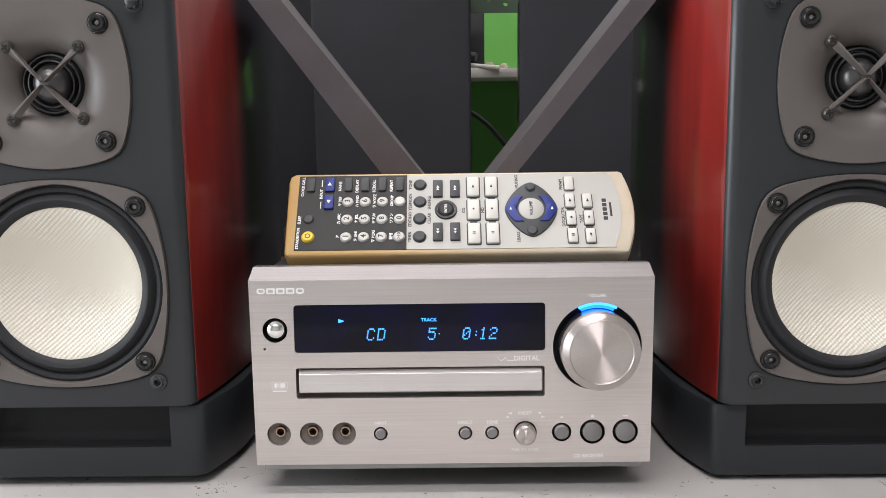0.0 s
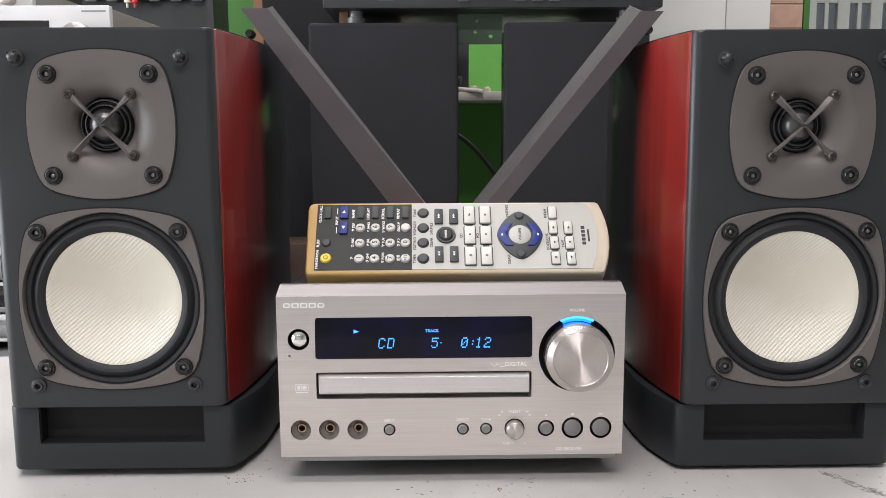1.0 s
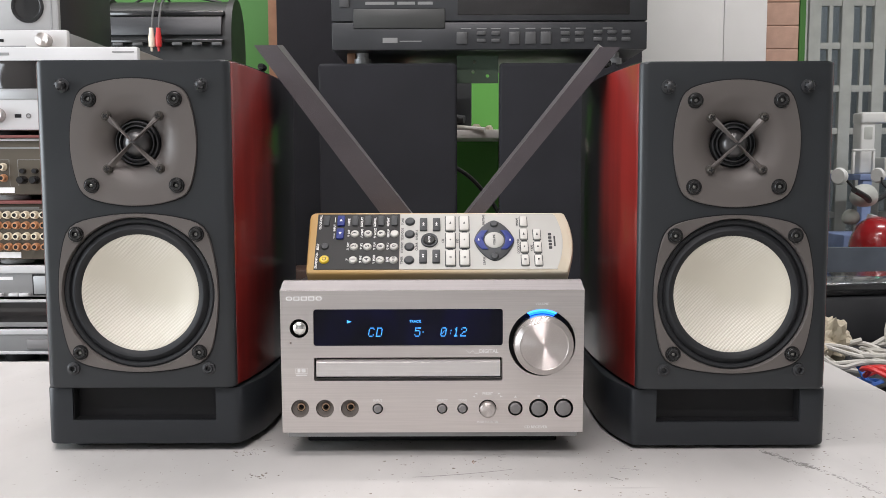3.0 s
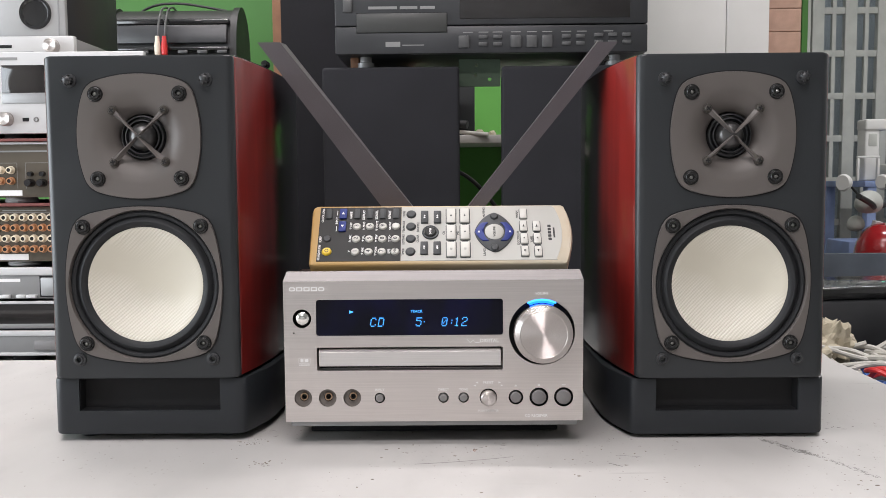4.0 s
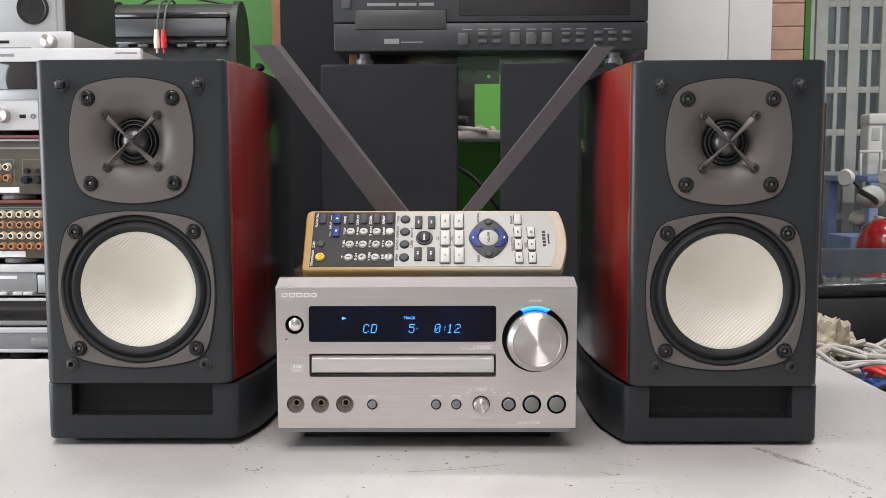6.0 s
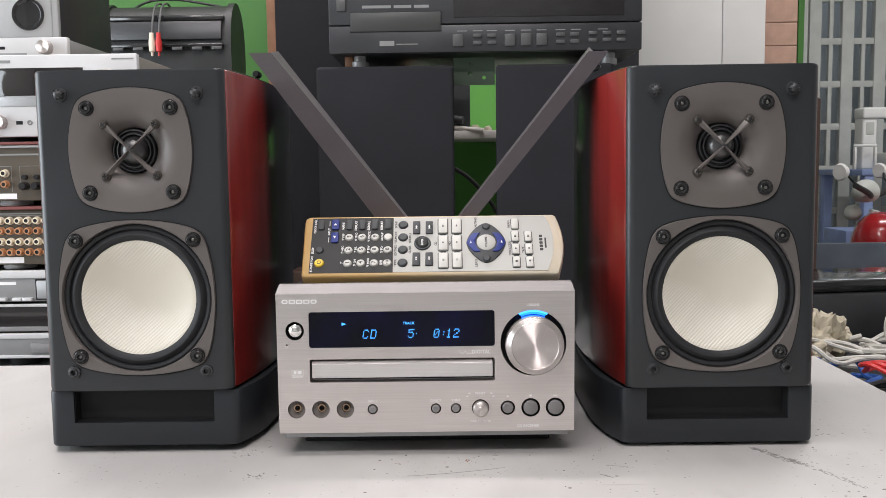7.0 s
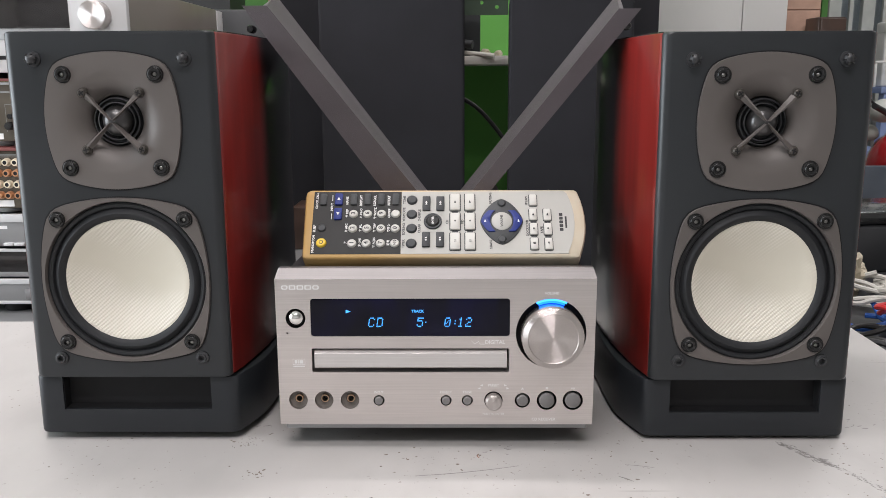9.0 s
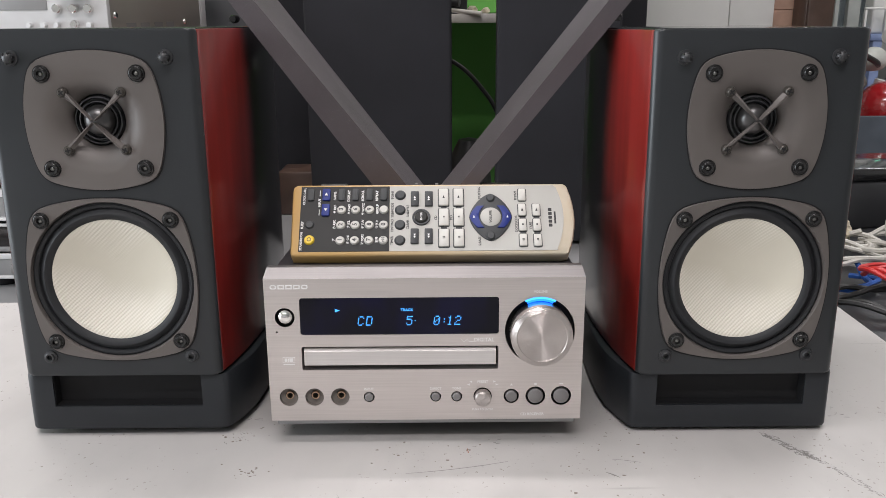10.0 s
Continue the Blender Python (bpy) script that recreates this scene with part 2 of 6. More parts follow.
M = {
    "silver": brushed("brushed_silver", (0.63, 0.585, 0.565), 0.33, (0.010, 1, 1), 0.6, False, 0.10, 0.84),
    # Bevel silver darkened in colour to hold down ceiling light on the slope.
    "silver_bevel": brushed("darkened_bevel_silver", (0.21, 0.198, 0.194), 0.45, (0.012, 1, 1), 0.3, False, 0.06, 0.8),
    "tray_silver": brushed("tray_silver", (0.63, 0.605, 0.59), 0.38, (0.012, 1, 1), 0.3, False, 0.06, 0.6),
    "knob": brushed("spun_aluminium", (0.58, 0.535, 0.515), 0.27, (1, 1, 1), 1.0, True, 0.02),
    "chrome": surf("chrome", (0.85, 0.84, 0.82), 0.06, 1.0, 0.03),
    "body_black": surf("black_sheet_metal", (0.052, 0.048, 0.052), 0.32, 0.0, 0.2, relief=0.15),
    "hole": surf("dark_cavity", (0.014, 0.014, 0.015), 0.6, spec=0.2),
    "display": display_glass("smoked_display_glass"),
    "grey_key": surf("grey_key_plastic", (0.165, 0.157, 0.155), 0.38),
    "jack_ring": surf("brown_grey_plastic", (0.17, 0.15, 0.135), 0.5),
    "brass": surf("brass", (0.42, 0.29, 0.20), 0.3, 1.0),
    "faint_print": surf("faint_print", (0.76, 0.75, 0.74), 0.5, 0.0, 0.03),
    "silver_mid": surf("mid_silver_board", (0.40, 0.40, 0.40), 0.42, 0.2, 0.05),
    "silk": surf("pale_silkscreen", (0.78, 0.77, 0.76), 0.5, 0.0, 0.03),
    "led_white": glow("display_glow", (0.06, 0.38, 1.0), 1.8),
    "cast_blue": glow("blue_cast_glow", (0.005, 0.11, 1.0), 4.5),
    "led_cyan": glow("cyan_ring_glow", (0.035, 0.32, 1.0), 3.0),
    "baffle": surf("black_satin_paint", (0.022, 0.0245, 0.027), 0.33, 0.0, 0.05, spec=0.40),
    "base": surf("black_moulded_base", (0.019, 0.0215, 0.025), 0.45, 0.0, 0.10, relief=0.05, spec=0.35),
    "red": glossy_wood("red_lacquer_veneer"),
    "frame_grey": surf("grey_cast_frame", (0.114, 0.101, 0.094), 0.45, 0.2, 0.06, relief=0.04),
    "surround": surf("surround_rubber", (0.017, 0.018, 0.020), 0.55, 0.0, 0.12, spec=0.3),
    "rubber": surf("black_rubber", (0.022, 0.023, 0.025), 0.42, 0.0, 0.15),
    "bolt": surf("black_bolt_steel", (0.020, 0.020, 0.020), 0.25, 0.3, 0.1),
    "screw": surf("screw_steel", (0.075, 0.068, 0.060), 0.32, 0.5, 0.1),
    # Paler than the bolts: the highlight in the hex is put into the colour.
    "socket_steel": surf("highlight_socket_steel", (0.20, 0.20, 0.19), 0.25, 0.8, 0.3, 200),
    "dome": surf("dark_dome", (0.10, 0.097, 0.097), 0.30, 0.7, 0.05),
    "cone": woven_cone("woven_cream_cone"),
    "gloss_black": surf("glossy_black", (0.018, 0.018, 0.019), 0.12, 0.0, 0.1, coat=0.4),
    "table": table_paint("worn_white_table"),
    "remote": aged_plastic("yellowed_plastic"),
    "remote_dark": surf("charcoal_print", (0.023, 0.023, 0.022), 0.6, 0.0, 0.06, spec=0.3),
    "remote_face": surf("pale_grey_print", (0.385, 0.38, 0.35), 0.45, 0.0, 0.04),
    "key_dark": surf("dark_rubber_key", (0.036, 0.039, 0.041), 0.5, 0.0, 0.08, spec=0.35),
    "key_white": surf("white_key", (0.49, 0.482, 0.445), 0.35, 0.0, 0.04),
    "key_blue": surf("blue_key", (0.006, 0.020, 0.165), 0.45, 0.0, 0.06, spec=0.35),
    "key_yellow": surf("yellow_key", (0.72, 0.50, 0.03), 0.35, 0.0, 0.05),
    "ink": surf("black_ink", (0.02, 0.02, 0.022), 0.6),
    "bar": sparkle_paint("hammered_grey_paint"),
    "cloth": surf("black_speaker_cloth", (0.0245, 0.0245, 0.028), 0.9, 0.0, 0.15, grain=1800, relief=0.4, spec=0.2),
    "black_box": surf("black_plastic", (0.035, 0.036, 0.039), 0.36, 0.0, 0.15, relief=0.05),
    "grey_print": surf("grey_print", (0.24, 0.24, 0.235), 0.6),
    "dark_button": surf("dark_button", (0.075, 0.075, 0.076), 0.4),
    "green": surf("green_wall_paint", (0.044, 0.148, 0.026), 0.65, 0.0, 0.14, 3.0, 300, 0.1),
    "green_bright": surf("bright_green_paint", (0.085, 0.28, 0.046), 0.6, 0.0, 0.10, 3.0, 300, 0.1),
    "plate_green": surf("dark_green_plate", (0.055, 0.085, 0.055), 0.5, 0.2, 0.2, relief=0.1),
    "white_wall": surf("white_paint", (0.76, 0.75, 0.72), 0.55, 0.0, 0.05, 4.0, 250, 0.08),
    "cabinet_white": surf("cabinet_white_paint", (0.76, 0.75, 0.73), 0.5, 0.0, 0.05, 4.0, 250, 0.08),
    "shelf": surf("shelf_paint", (0.62, 0.60, 0.56), 0.5, 0.0, 0.14),
    "brick": surf("tan_brick", (0.47, 0.30, 0.225), 0.8, 0.0, 0.18, 20, 300, 0.4),
    "mortar": surf("mortar", (0.46, 0.33, 0.26), 0.9, 0.0, 0.15, relief=0.3),
    "silver_plastic": surf("silver_fascia", (0.60, 0.60, 0.60), 0.38, 0.12, 0.04),
    "silver_dark": surf("grey_fascia", (0.28, 0.28, 0.28), 0.40, 0.4, 0.07),
    "olive": surf("olive_rear_panel", (0.085, 0.070, 0.050), 0.45, 0.1, 0.14),
    "rca_white": surf("ivory_socket", (0.68, 0.60, 0.46), 0.4),
    "rca_red": surf("orange_socket", (0.44, 0.21, 0.10), 0.4),
    "maroon": surf("maroon_edge", (0.16, 0.045, 0.040), 0.5),
    "brown": surf("brown_wood_edge", (0.27, 0.135, 0.075), 0.5, 0.0, 0.2, 25, 300, 0.1),
    "slate": surf("slate_blue_paint", (0.085, 0.100, 0.125), 0.5, 0.0, 0.15),
    "walnut": surf("dark_walnut", (0.058, 0.034, 0.025), 0.35, 0.0, 0.2, 25, 300, 0.1),
    "tray_grey": surf("grey_tray_plastic", (0.046, 0.047, 0.045), 0.42, 0.0, 0.12),
    "shop_wall": surf("shop_wall_paint", (0.44, 0.435, 0.43), 0.6, 0.0, 0.25, 2.0, 250, 0.08),
    "case_brown": surf("brown_grey_case", (0.29, 0.265, 0.235), 0.34, 0.3, 0.08),
    "rust": surf("rust_mark", (0.28, 0.11, 0.05), 0.8),
    "smoke": surf("smoked_window", (0.018, 0.016, 0.016), 0.08, 0.0, 0.1, coat=0.4),
    "cable_black": surf("black_cable", (0.015, 0.015, 0.015), 0.5),
    "cable_white": surf("white_cable", (0.47, 0.455, 0.415), 0.5, 0.0, 0.1),
    "plug_red": surf("red_plug", (0.55, 0.03, 0.03), 0.4),
    "plug_white": surf("cream_plug", (0.72, 0.64, 0.52), 0.4),
    "paper": surf("crumpled_cream_paper", (0.46, 0.41, 0.31), 0.8, 0.0, 0.2, 40, 300, 0.3),
    "motor_red": surf("red_motor_paint", (0.36, 0.012, 0.016), 0.22, 0.0, 0.1, coat=0.7),
    "blue_steel": surf("blue_painted_steel", (0.24, 0.31, 0.52), 0.5, 0.0, 0.12),
    "gate": surf("grey_white_gate_paint", (0.52, 0.525, 0.485), 0.6, 0.0, 0.1),
    "floor": surf("grey_floor_tile", (0.20, 0.20, 0.195), 0.4, 0.0, 0.15, 2.0),
    "ceiling": surf("ceiling_paint", (0.74, 0.73, 0.71), 0.7, 0.0, 0.05),
    "glass": clear_glass("window_glass", (0.72, 0.77, 0.79)),
    "mirror": surf("mirror_face", (0.9, 0.9, 0.9), 0.05, 1.0, 0.02),
    "led_green": glow("green_led_glow", (0.15, 1.0, 0.6), 5.0),
    "dusk": surf("dim_outside_wall", (0.48, 0.49, 0.48), 0.9, 0.0, 0.3, 1.5),
    "tyre": surf("tyre_rubber", (0.02, 0.02, 0.02), 0.8),
    "crumb": surf("brown_crumb", (0.20, 0.165, 0.135), 0.8),
    "scuff": surf("grey_scuff", (0.20, 0.19, 0.18), 0.7),
    "blue_wire": surf("blue_cable", (0.02, 0.09, 0.35), 0.5),
}


# ---- mesh helpers ----
def finish(bm, name, smooth=35):
    bmesh.ops.recalc_face_normals(bm, faces=bm.faces)
    me = bpy.data.meshes.new(name)
    bm.to_mesh(me)
    bm.free()
    me.polygons.foreach_set("use_smooth", [True] * len(me.polygons))
    me.set_sharp_from_angle(angle=radians(smooth))
    return me


def part(name, bm, material, parent, label="", m=None, smooth=35):
    me = bm if isinstance(bm, bpy.types.Mesh) else finish(bm, name, smooth)
    if not me.materials:
        me.materials.append(M[material])
    ob = new(name, me)
    ob.parent = parent
    if m is not None:
        ob.matrix_basis = m
    if label:
        ob["label"] = label
    return ob


def thing(name, label, category, m=None, group="", kind=""):
    ob = new(name)
    ob.empty_display_size = 0.02
    if m is not None:
        ob.matrix_basis = m
    return tagged(ob, label, category, group, kind)


def solid(name, bm, material, label, category, m=None, group="", kind="", smooth=35):
    me = finish(bm, name, smooth)
    me.materials.append(M[material])
    ob = new(name, me)
    if m is not None:
        ob.matrix_basis = m
    return tagged(ob, label, category, group, kind)


def box(x0, x1, y0, y1, z0, z1, bevel=0.0, seg=2, bm=None):
    own = bmesh.new()
    bmesh.ops.create_cube(own, size=1)
    for v in own.verts:
        v.co = ((x0 + x1) / 2 + v.co.x * (x1 - x0), (y0 + y1) / 2 + v.co.y * (y1 - y0), (z0 + z1) / 2 + v.co.z * (z1 - z0))
    if bevel:
        bmesh.ops.bevel(own, geom=own.edges[:], offset=bevel, segments=seg, profile=0.5, affect="EDGES")
    return join(bm, own)


def join(bm, own):
    if bm is None:
        return own
    me = bpy.data.meshes.new("part")
    own.to_mesh(me)
    own.free()
    bm.from_mesh(me)
    bpy.data.meshes.remove(me)
    return bm


def prism(outline, y0, y1, bevel=0.0, bm=None):
    """An outline in x and z, pushed along y from y0 (front) to y1, its front edge rounded."""
    own = bmesh.new()
    n = len(outline)
    rings = []
    cx, cz = sum(p[0] for p in outline) / n, sum(p[1] for p in outline) / n
    def ring(y, inset):
        out = []
        for x, z in outline:
            d = math.hypot(x - cx, z - cz) or 1
            k = max(0, 1 - inset / d)
            out.append(own.verts.new((cx + (x - cx) * k, y, cz + (z - cz) * k)))
        return out
    steps = [(y0, bevel), (y0 + bevel * 0.3, bevel * 0.3), (y0 + bevel, 0)] if bevel else [(y0, 0)]
    for y, inset in steps + [(y1, 0)]:
        rings.append(ring(y, inset))
    for a, b in zip(rings, rings[1:]):
        for i in range(n):
            own.faces.new((a[i], a[(i + 1) % n], b[(i + 1) % n], b[i]))
    own.faces.new(rings[0])
    own.faces.new(rings[-1])
    return join(bm, own)


def circle(cx, cz, r, n=32):
    return [(cx + r * math.cos(2 * math.pi * i / n), cz + r * math.sin(2 * math.pi * i / n)) for i in range(n)]


def round_rect(x0, x1, z0, z1, r, n=5):
    pts = []
    for cx, cz, a in ((x1 - r, z1 - r, 0), (x0 + r, z1 - r, 90), (x0 + r, z0 + r, 180), (x1 - r, z0 + r, 270)):
        for i in range(n + 1):
            b = radians(a + 90 * i / n)
            pts.append((cx + r * math.cos(b), cz + r * math.sin(b)))
    return pts


def squircle(a, b, power, n=72):
    pts = []
    for i in range(n):
        t = 2 * math.pi * i / n
        c, s = math.cos(t), math.sin(t)
        k = (abs(c) ** power + abs(s) ** power) ** (-1 / power)
        pts.append((a * c * k, b * s * k))
    return pts


def lathe(profile, n=48, bm=None, axis="y"):
    """A profile of (radius, depth) turned about the y or the z axis."""
    own = bmesh.new()
    rings = []
    for r, d in profile:
        if r < 1e-6:
            rings.append([own.verts.new((0, d, 0) if axis == "y" else (0, 0, d))])
        else:
            rings.append([own.verts.new((r * math.cos(2 * math.pi * i / n), d, r * math.sin(2 * math.pi * i / n)) if axis == "y" else
                                        (r * math.cos(2 * math.pi * i / n), r * math.sin(2 * math.pi * i / n), d)) for i in range(n)])
    for a, b in zip(rings, rings[1:]):
        for i in range(n):
            j = (i + 1) % n
            if len(a) == 1 and len(b) > 1:
                own.faces.new((a[0], b[j], b[i]))
            elif len(b) == 1 and len(a) > 1:
                own.faces.new((a[i], a[j], b[0]))
            elif len(a) > 1:
                own.faces.new((a[i], a[j], b[j], b[i]))
    return join(bm, own)


def loft(rings, cap=True, bm=None):
    own = bmesh.new()
    vs = [[own.verts.new(p) for p in r] for r in rings]
    n = len(vs[0])
    for a, b in zip(vs, vs[1:]):
        for i in range(n):
            own.faces.new((a[i], a[(i + 1) % n], b[(i + 1) % n], b[i]))
    if cap:
        own.faces.new(vs[0])
        own.faces.new(vs[-1])
    return join(bm, own)


def moved(bm, m):
    bmesh.ops.transform(bm, matrix=m, verts=bm.verts)
    return bm


def carve(bm, cutter):
    """The first solid less the second."""
    obs = []
    for b in (bm, cutter):
        bmesh.ops.recalc_face_normals(b, faces=b.faces)
        me = bpy.data.meshes.new("carved")
        b.to_mesh(me)
        b.free()
        obs.append(new("carved", me))
    mod = obs[0].modifiers.new("cut", "BOOLEAN")
    mod.object, mod.operation, mod.solver = obs[1], "DIFFERENCE", "EXACT"
    bpy.context.view_layer.update()
    me = bpy.data.meshes.new_from_object(obs[0].evaluated_get(bpy.context.evaluated_depsgraph_get()))
    out = bmesh.new()
    out.from_mesh(me)
    for o in obs:
        old = o.data
        bpy.data.objects.remove(o)
        bpy.data.meshes.remove(old)
    bpy.data.meshes.remove(me)
    return out


def tube(points, radius, n=8, bm=None):
    """A round cable through smoothed points."""
    pts = [Vector(p) for p in points]
    for _ in range(3):
        q = [pts[0]]
        for a, b in zip(pts, pts[1:]):
            q += [a.lerp(b, 0.25), a.lerp(b, 0.75)]
        pts = q + [pts[-1]]
    keep = [pts[0]]
    for p in pts[1:]:
        if (p - keep[-1]).length > radius * 0.6:
            keep.append(p)
    rings, side = [], None
    for i, p in enumerate(keep):
        d = (keep[min(i + 1, len(keep) - 1)] - keep[max(i - 1, 0)]).normalized()
        side = d.orthogonal() if side is None else (side - d * side.dot(d))
        side.normalize()
        up = d.cross(side)
        rings.append([p + radius * (math.cos(2 * math.pi * k / n) * side + math.sin(2 * math.pi * k / n) * up) for k in range(n)])
    return loft(rings, True, bm)


def lettering(text, size, align="CENTER", extrude=0.00004):
    """Letters as a flat mesh in x and z, facing -y."""
    cu = bpy.data.curves.new("letters", "FONT")
    cu.body, cu.size, cu.align_x, cu.align_y, cu.extrude, cu.resolution_u = text, size * 1.12, align, "CENTER", extrude, 2
    cu.offset = size * 0.022
    ob = new("letters", cu)
    bpy.context.view_layer.update()
    me = bpy.data.meshes.new_from_object(ob.evaluated_get(bpy.context.evaluated_depsgraph_get()))
    bpy.data.objects.remove(ob)
    bpy.data.curves.remove(cu)
    me.transform(pose(0, 0, 0, 90, 0, 0))
    me.materials.clear()
    return me


def write(text, size, x, z, material, parent, y=0.0, turn=0, name="lettering"):
    ob = part(name, lettering(text, size), material, parent, m=pose(x, y, z) @ pose(0, 0, 0, 0, -turn, 0))
    return ob


def bar_mark(x0, x1, z0, z1, y=0.0, bm=None):
    return box(x0, x1, y - 0.00006, y + 0.00006, z0, z1, bm=bm)


# ---- structure ----
solid("floor", box(-2.2, 3.6, -2.6, 6.2, -0.80, -0.75), "floor", "grey tiled shop floor", "floor", kind="structure")
solid("ceiling", box(-2.2, 3.6, -2.6, 4.3, 1.90, 1.95), "ceiling", "plain white painted ceiling", "ceiling", kind="structure")
solid("wall_left", carve(box(-2.3, -2.2, -2.6, 6.2, -0.75, 1.90), box(-2.4, -2.1, -1.20, 0.50, -0.28, 1.18)), "white_wall", "plain white painted side wall with a window", "wall", kind="structure")
side_window = thing("window_2", "plain white framed side window", "window", kind="structure")
for y0, y1, z0, z1 in ((-1.20, -1.16, -0.28, 1.18), (0.46, 0.50, -0.28, 1.18), (-1.16, 0.46, -0.28, -0.24), (-1.16, 0.46, 1.14, 1.18)):
    part("window_frame", box(-2.28, -2.22, y0, y1, z0, z1, 0.003), "white_wall", side_window)
part("pane", box(-2.262, -2.256, -1.16, 0.46, -0.24, 1.14), "glass", side_window).visible_shadow = False
solid("wall_right", box(3.6, 3.7, -2.6, 6.2, -0.75, 1.90), "white_wall", "plain white painted side wall", "wall", kind="structure")
# Unseen wall; its grey is set to darken reflections in the fronts.
solid("wall_behind", box(-2.2, 3.6, -2.7, -2.6, -0.75, 1.90), "shop_wall", "unseen end wall, grey to dim reflections", "wall", kind="structure")
solid("wall_green", box(-2.2, 0.47, 1.50, 1.60, -0.75, 1.90), "green", "green painted wall behind the shelves", "wall", kind="structure")
solid("wall_outside", box(-2.2, 3.6, 6.2, 6.3, -0.75, 1.90), "dusk", "dim wall beyond the window gate", "wall", kind="structure")


def gate_window():
    """A white steel window gate of upright posts and cross bars, with glass behind."""
    root = thing("window_1", "grey-white painted steel window gate with small panes", "window", pose(0, 4.2, 0), kind="structure")
    post = finish(box(-0.033, 0.033, -0.02, 0.02, -0.75, 1.90, 0.004), "post")
    thin = finish(box(-0.011, 0.011, -0.012, 0.012, -0.75, 1.90, 0.002), "upright")
    for k in range(9):
        x = 2.056 + 0.18 * k
        part("post", post, "gate", root, m=pose(x, 0, 0))
        if k < 8:
            part("upright", thin, "gate", root, m=pose(x + 0.09, 0, 0))
    rail = finish(box(2.04, 3.56, -0.015, 0.015, -0.018, 0.018, 0.003), "rail")
    for k in range(10):
        part("rail", rail, "gate", root, m=pose(0, 0.003, -0.53 + 0.234 * k))
    part("pane", box(2.04, 3.56, 0.03, 0.036, -0.75, 1.90), "glass", root, "dim window glass").visible_shadow = False


gate_window()
solid("wall_gate", box(0.47, 2.0, 4.15, 4.25, -0.75, 1.90), "gate", "grey-white wall beside the window gate", "wall", kind="structure")


def pier():
    root = thing("wall_pier", "tan brick pier with a green painted edge", "wall", pose(0, 1.99, 0), kind="structure")
    part("core", box(0.962, 1.064, 0.004, 0.16, -0.75, 1.90), "mortar", root)
    part("edge_strip", box(1.066, 1.083, 0.0, 0.16, -0.75, 1.90), "green", root, "green painted corner strip")
    brick = finish(box(-0.051, 0.051, -0.001, 0.10, 0.0, 0.0655, 0.002, 1), "brick")
    for k in range(36):
        part("brick", brick, "brick", root, m=pose(1.013, 0.002, -0.74 + 0.068 * k))


pier()


def white_cabinet():
    root = thing("cabinet", "tall white painted cabinet with doors and small handles", "cabinet", pose(0.47, 1.96, -0.75))
    part("body", box(0, 0.49, 0.02, 0.42, 0.0, 2.2, 0.003), "cabinet_white", root)
    for i, (x0, x1) in enumerate(((0.005, 0.36), (0.362, 0.487))):
        for z0, z1 in ((0.05, 0.90), (0.905, 2.19)):
            door = part("door", box(x0, x1, 0.0, 0.018, z0, z1, 0.002), "cabinet_white", root)
            part("handle", box(x1 - 0.09 if i == 0 else x0 + 0.02, x1 - 0.03 if i == 0 else x0 + 0.07, -0.012, 0.0, z1 - 0.06, z1 - 0.045, 0.003), "silver_plastic", door)


white_cabinet()


def dark_locker():
    root = thing("locker", "low dark brown locker standing beside the brick pier", "locker", pose(1.018, 1.88, -0.75))
    part("body", box(0.0, 0.076, 0.012, 0.100, 0.0, 1.140, 0.004), "walnut", root)
    part("door", box(0.003, 0.073, 0.0, 0.011, 0.03, 1.135, 0.002), "walnut", root)


dark_locker()


def work_table():
    root = thing("table", "white worktable with a worn, scuffed and speckled top", "table")
    part("tabletop", box(-1.05, 0.395, -0.56, 0.285, -0.028, 0.0, 0.002), "table", root)
    for x in (-1.0, 0.335):
        for y in (-0.51, 0.235):
            part("leg", box(x - 0.02, x + 0.02, y - 0.02, y + 0.02, -0.75, -0.028, 0.002), "silver_dark", root)


work_table()


def back_bench():
    root = thing("bench", "low grey bench under the stacked hi-fi units", "bench")
    part("benchtop", box(-1.25, 0.34, 0.31, 1.12, -0.070, -0.045, 0.003), "silver_dark", root)
    for x in (-1.2, 0.29):
        for y in (0.36, 1.07):
            part("leg", box(x - 0.02, x + 0.02, y - 0.02, y + 0.02, -0.75, -0.070, 0.002), "silver_dark", root)


back_bench()


def wall_shelf():
    root = thing("wall_shelf", "white-edged wall shelf on a dark green back panel", "shelf")
    part("board", box(-1.2, 0.36, 1.13, 1.495, 0.258, 0.275, 0.002), "shelf", root)
    part("back_panel", box(-1.2, 0.36, 1.30, 1.32, -0.75, 0.257), "green_bright", root)


wall_shelf()


# ---- the two small loudspeakers ----
SIDE = [(0.003, 0.0652), (0.02, 0.0690), (0.045, 0.0728), (0.075, 0.0758), (0.11, 0.0775), (0.15, 0.0772), (0.19, 0.0735), (0.218, 0.068)]


def flowing(points, per=6):
    """A smooth line through the points, with extra ones between them."""
    out = []
    for i in range(len(points) - 1):
        p = [points[max(0, min(len(points) - 1, i + k))] for k in (-1, 0, 1, 2)]
        for j in range(per):
            t = j / per
            out.append(tuple(0.5 * (2 * p[1][a] + (p[2][a] - p[0][a]) * t + (2 * p[0][a] - 5 * p[1][a] + 4 * p[2][a] - p[3][a]) * t * t
                                    + (3 * p[1][a] - p[0][a] - 3 * p[2][a] + p[3][a]) * t ** 3) for a in (0, 1)))
    return out + [points[-1]]


SIDE = flowing(SIDE)


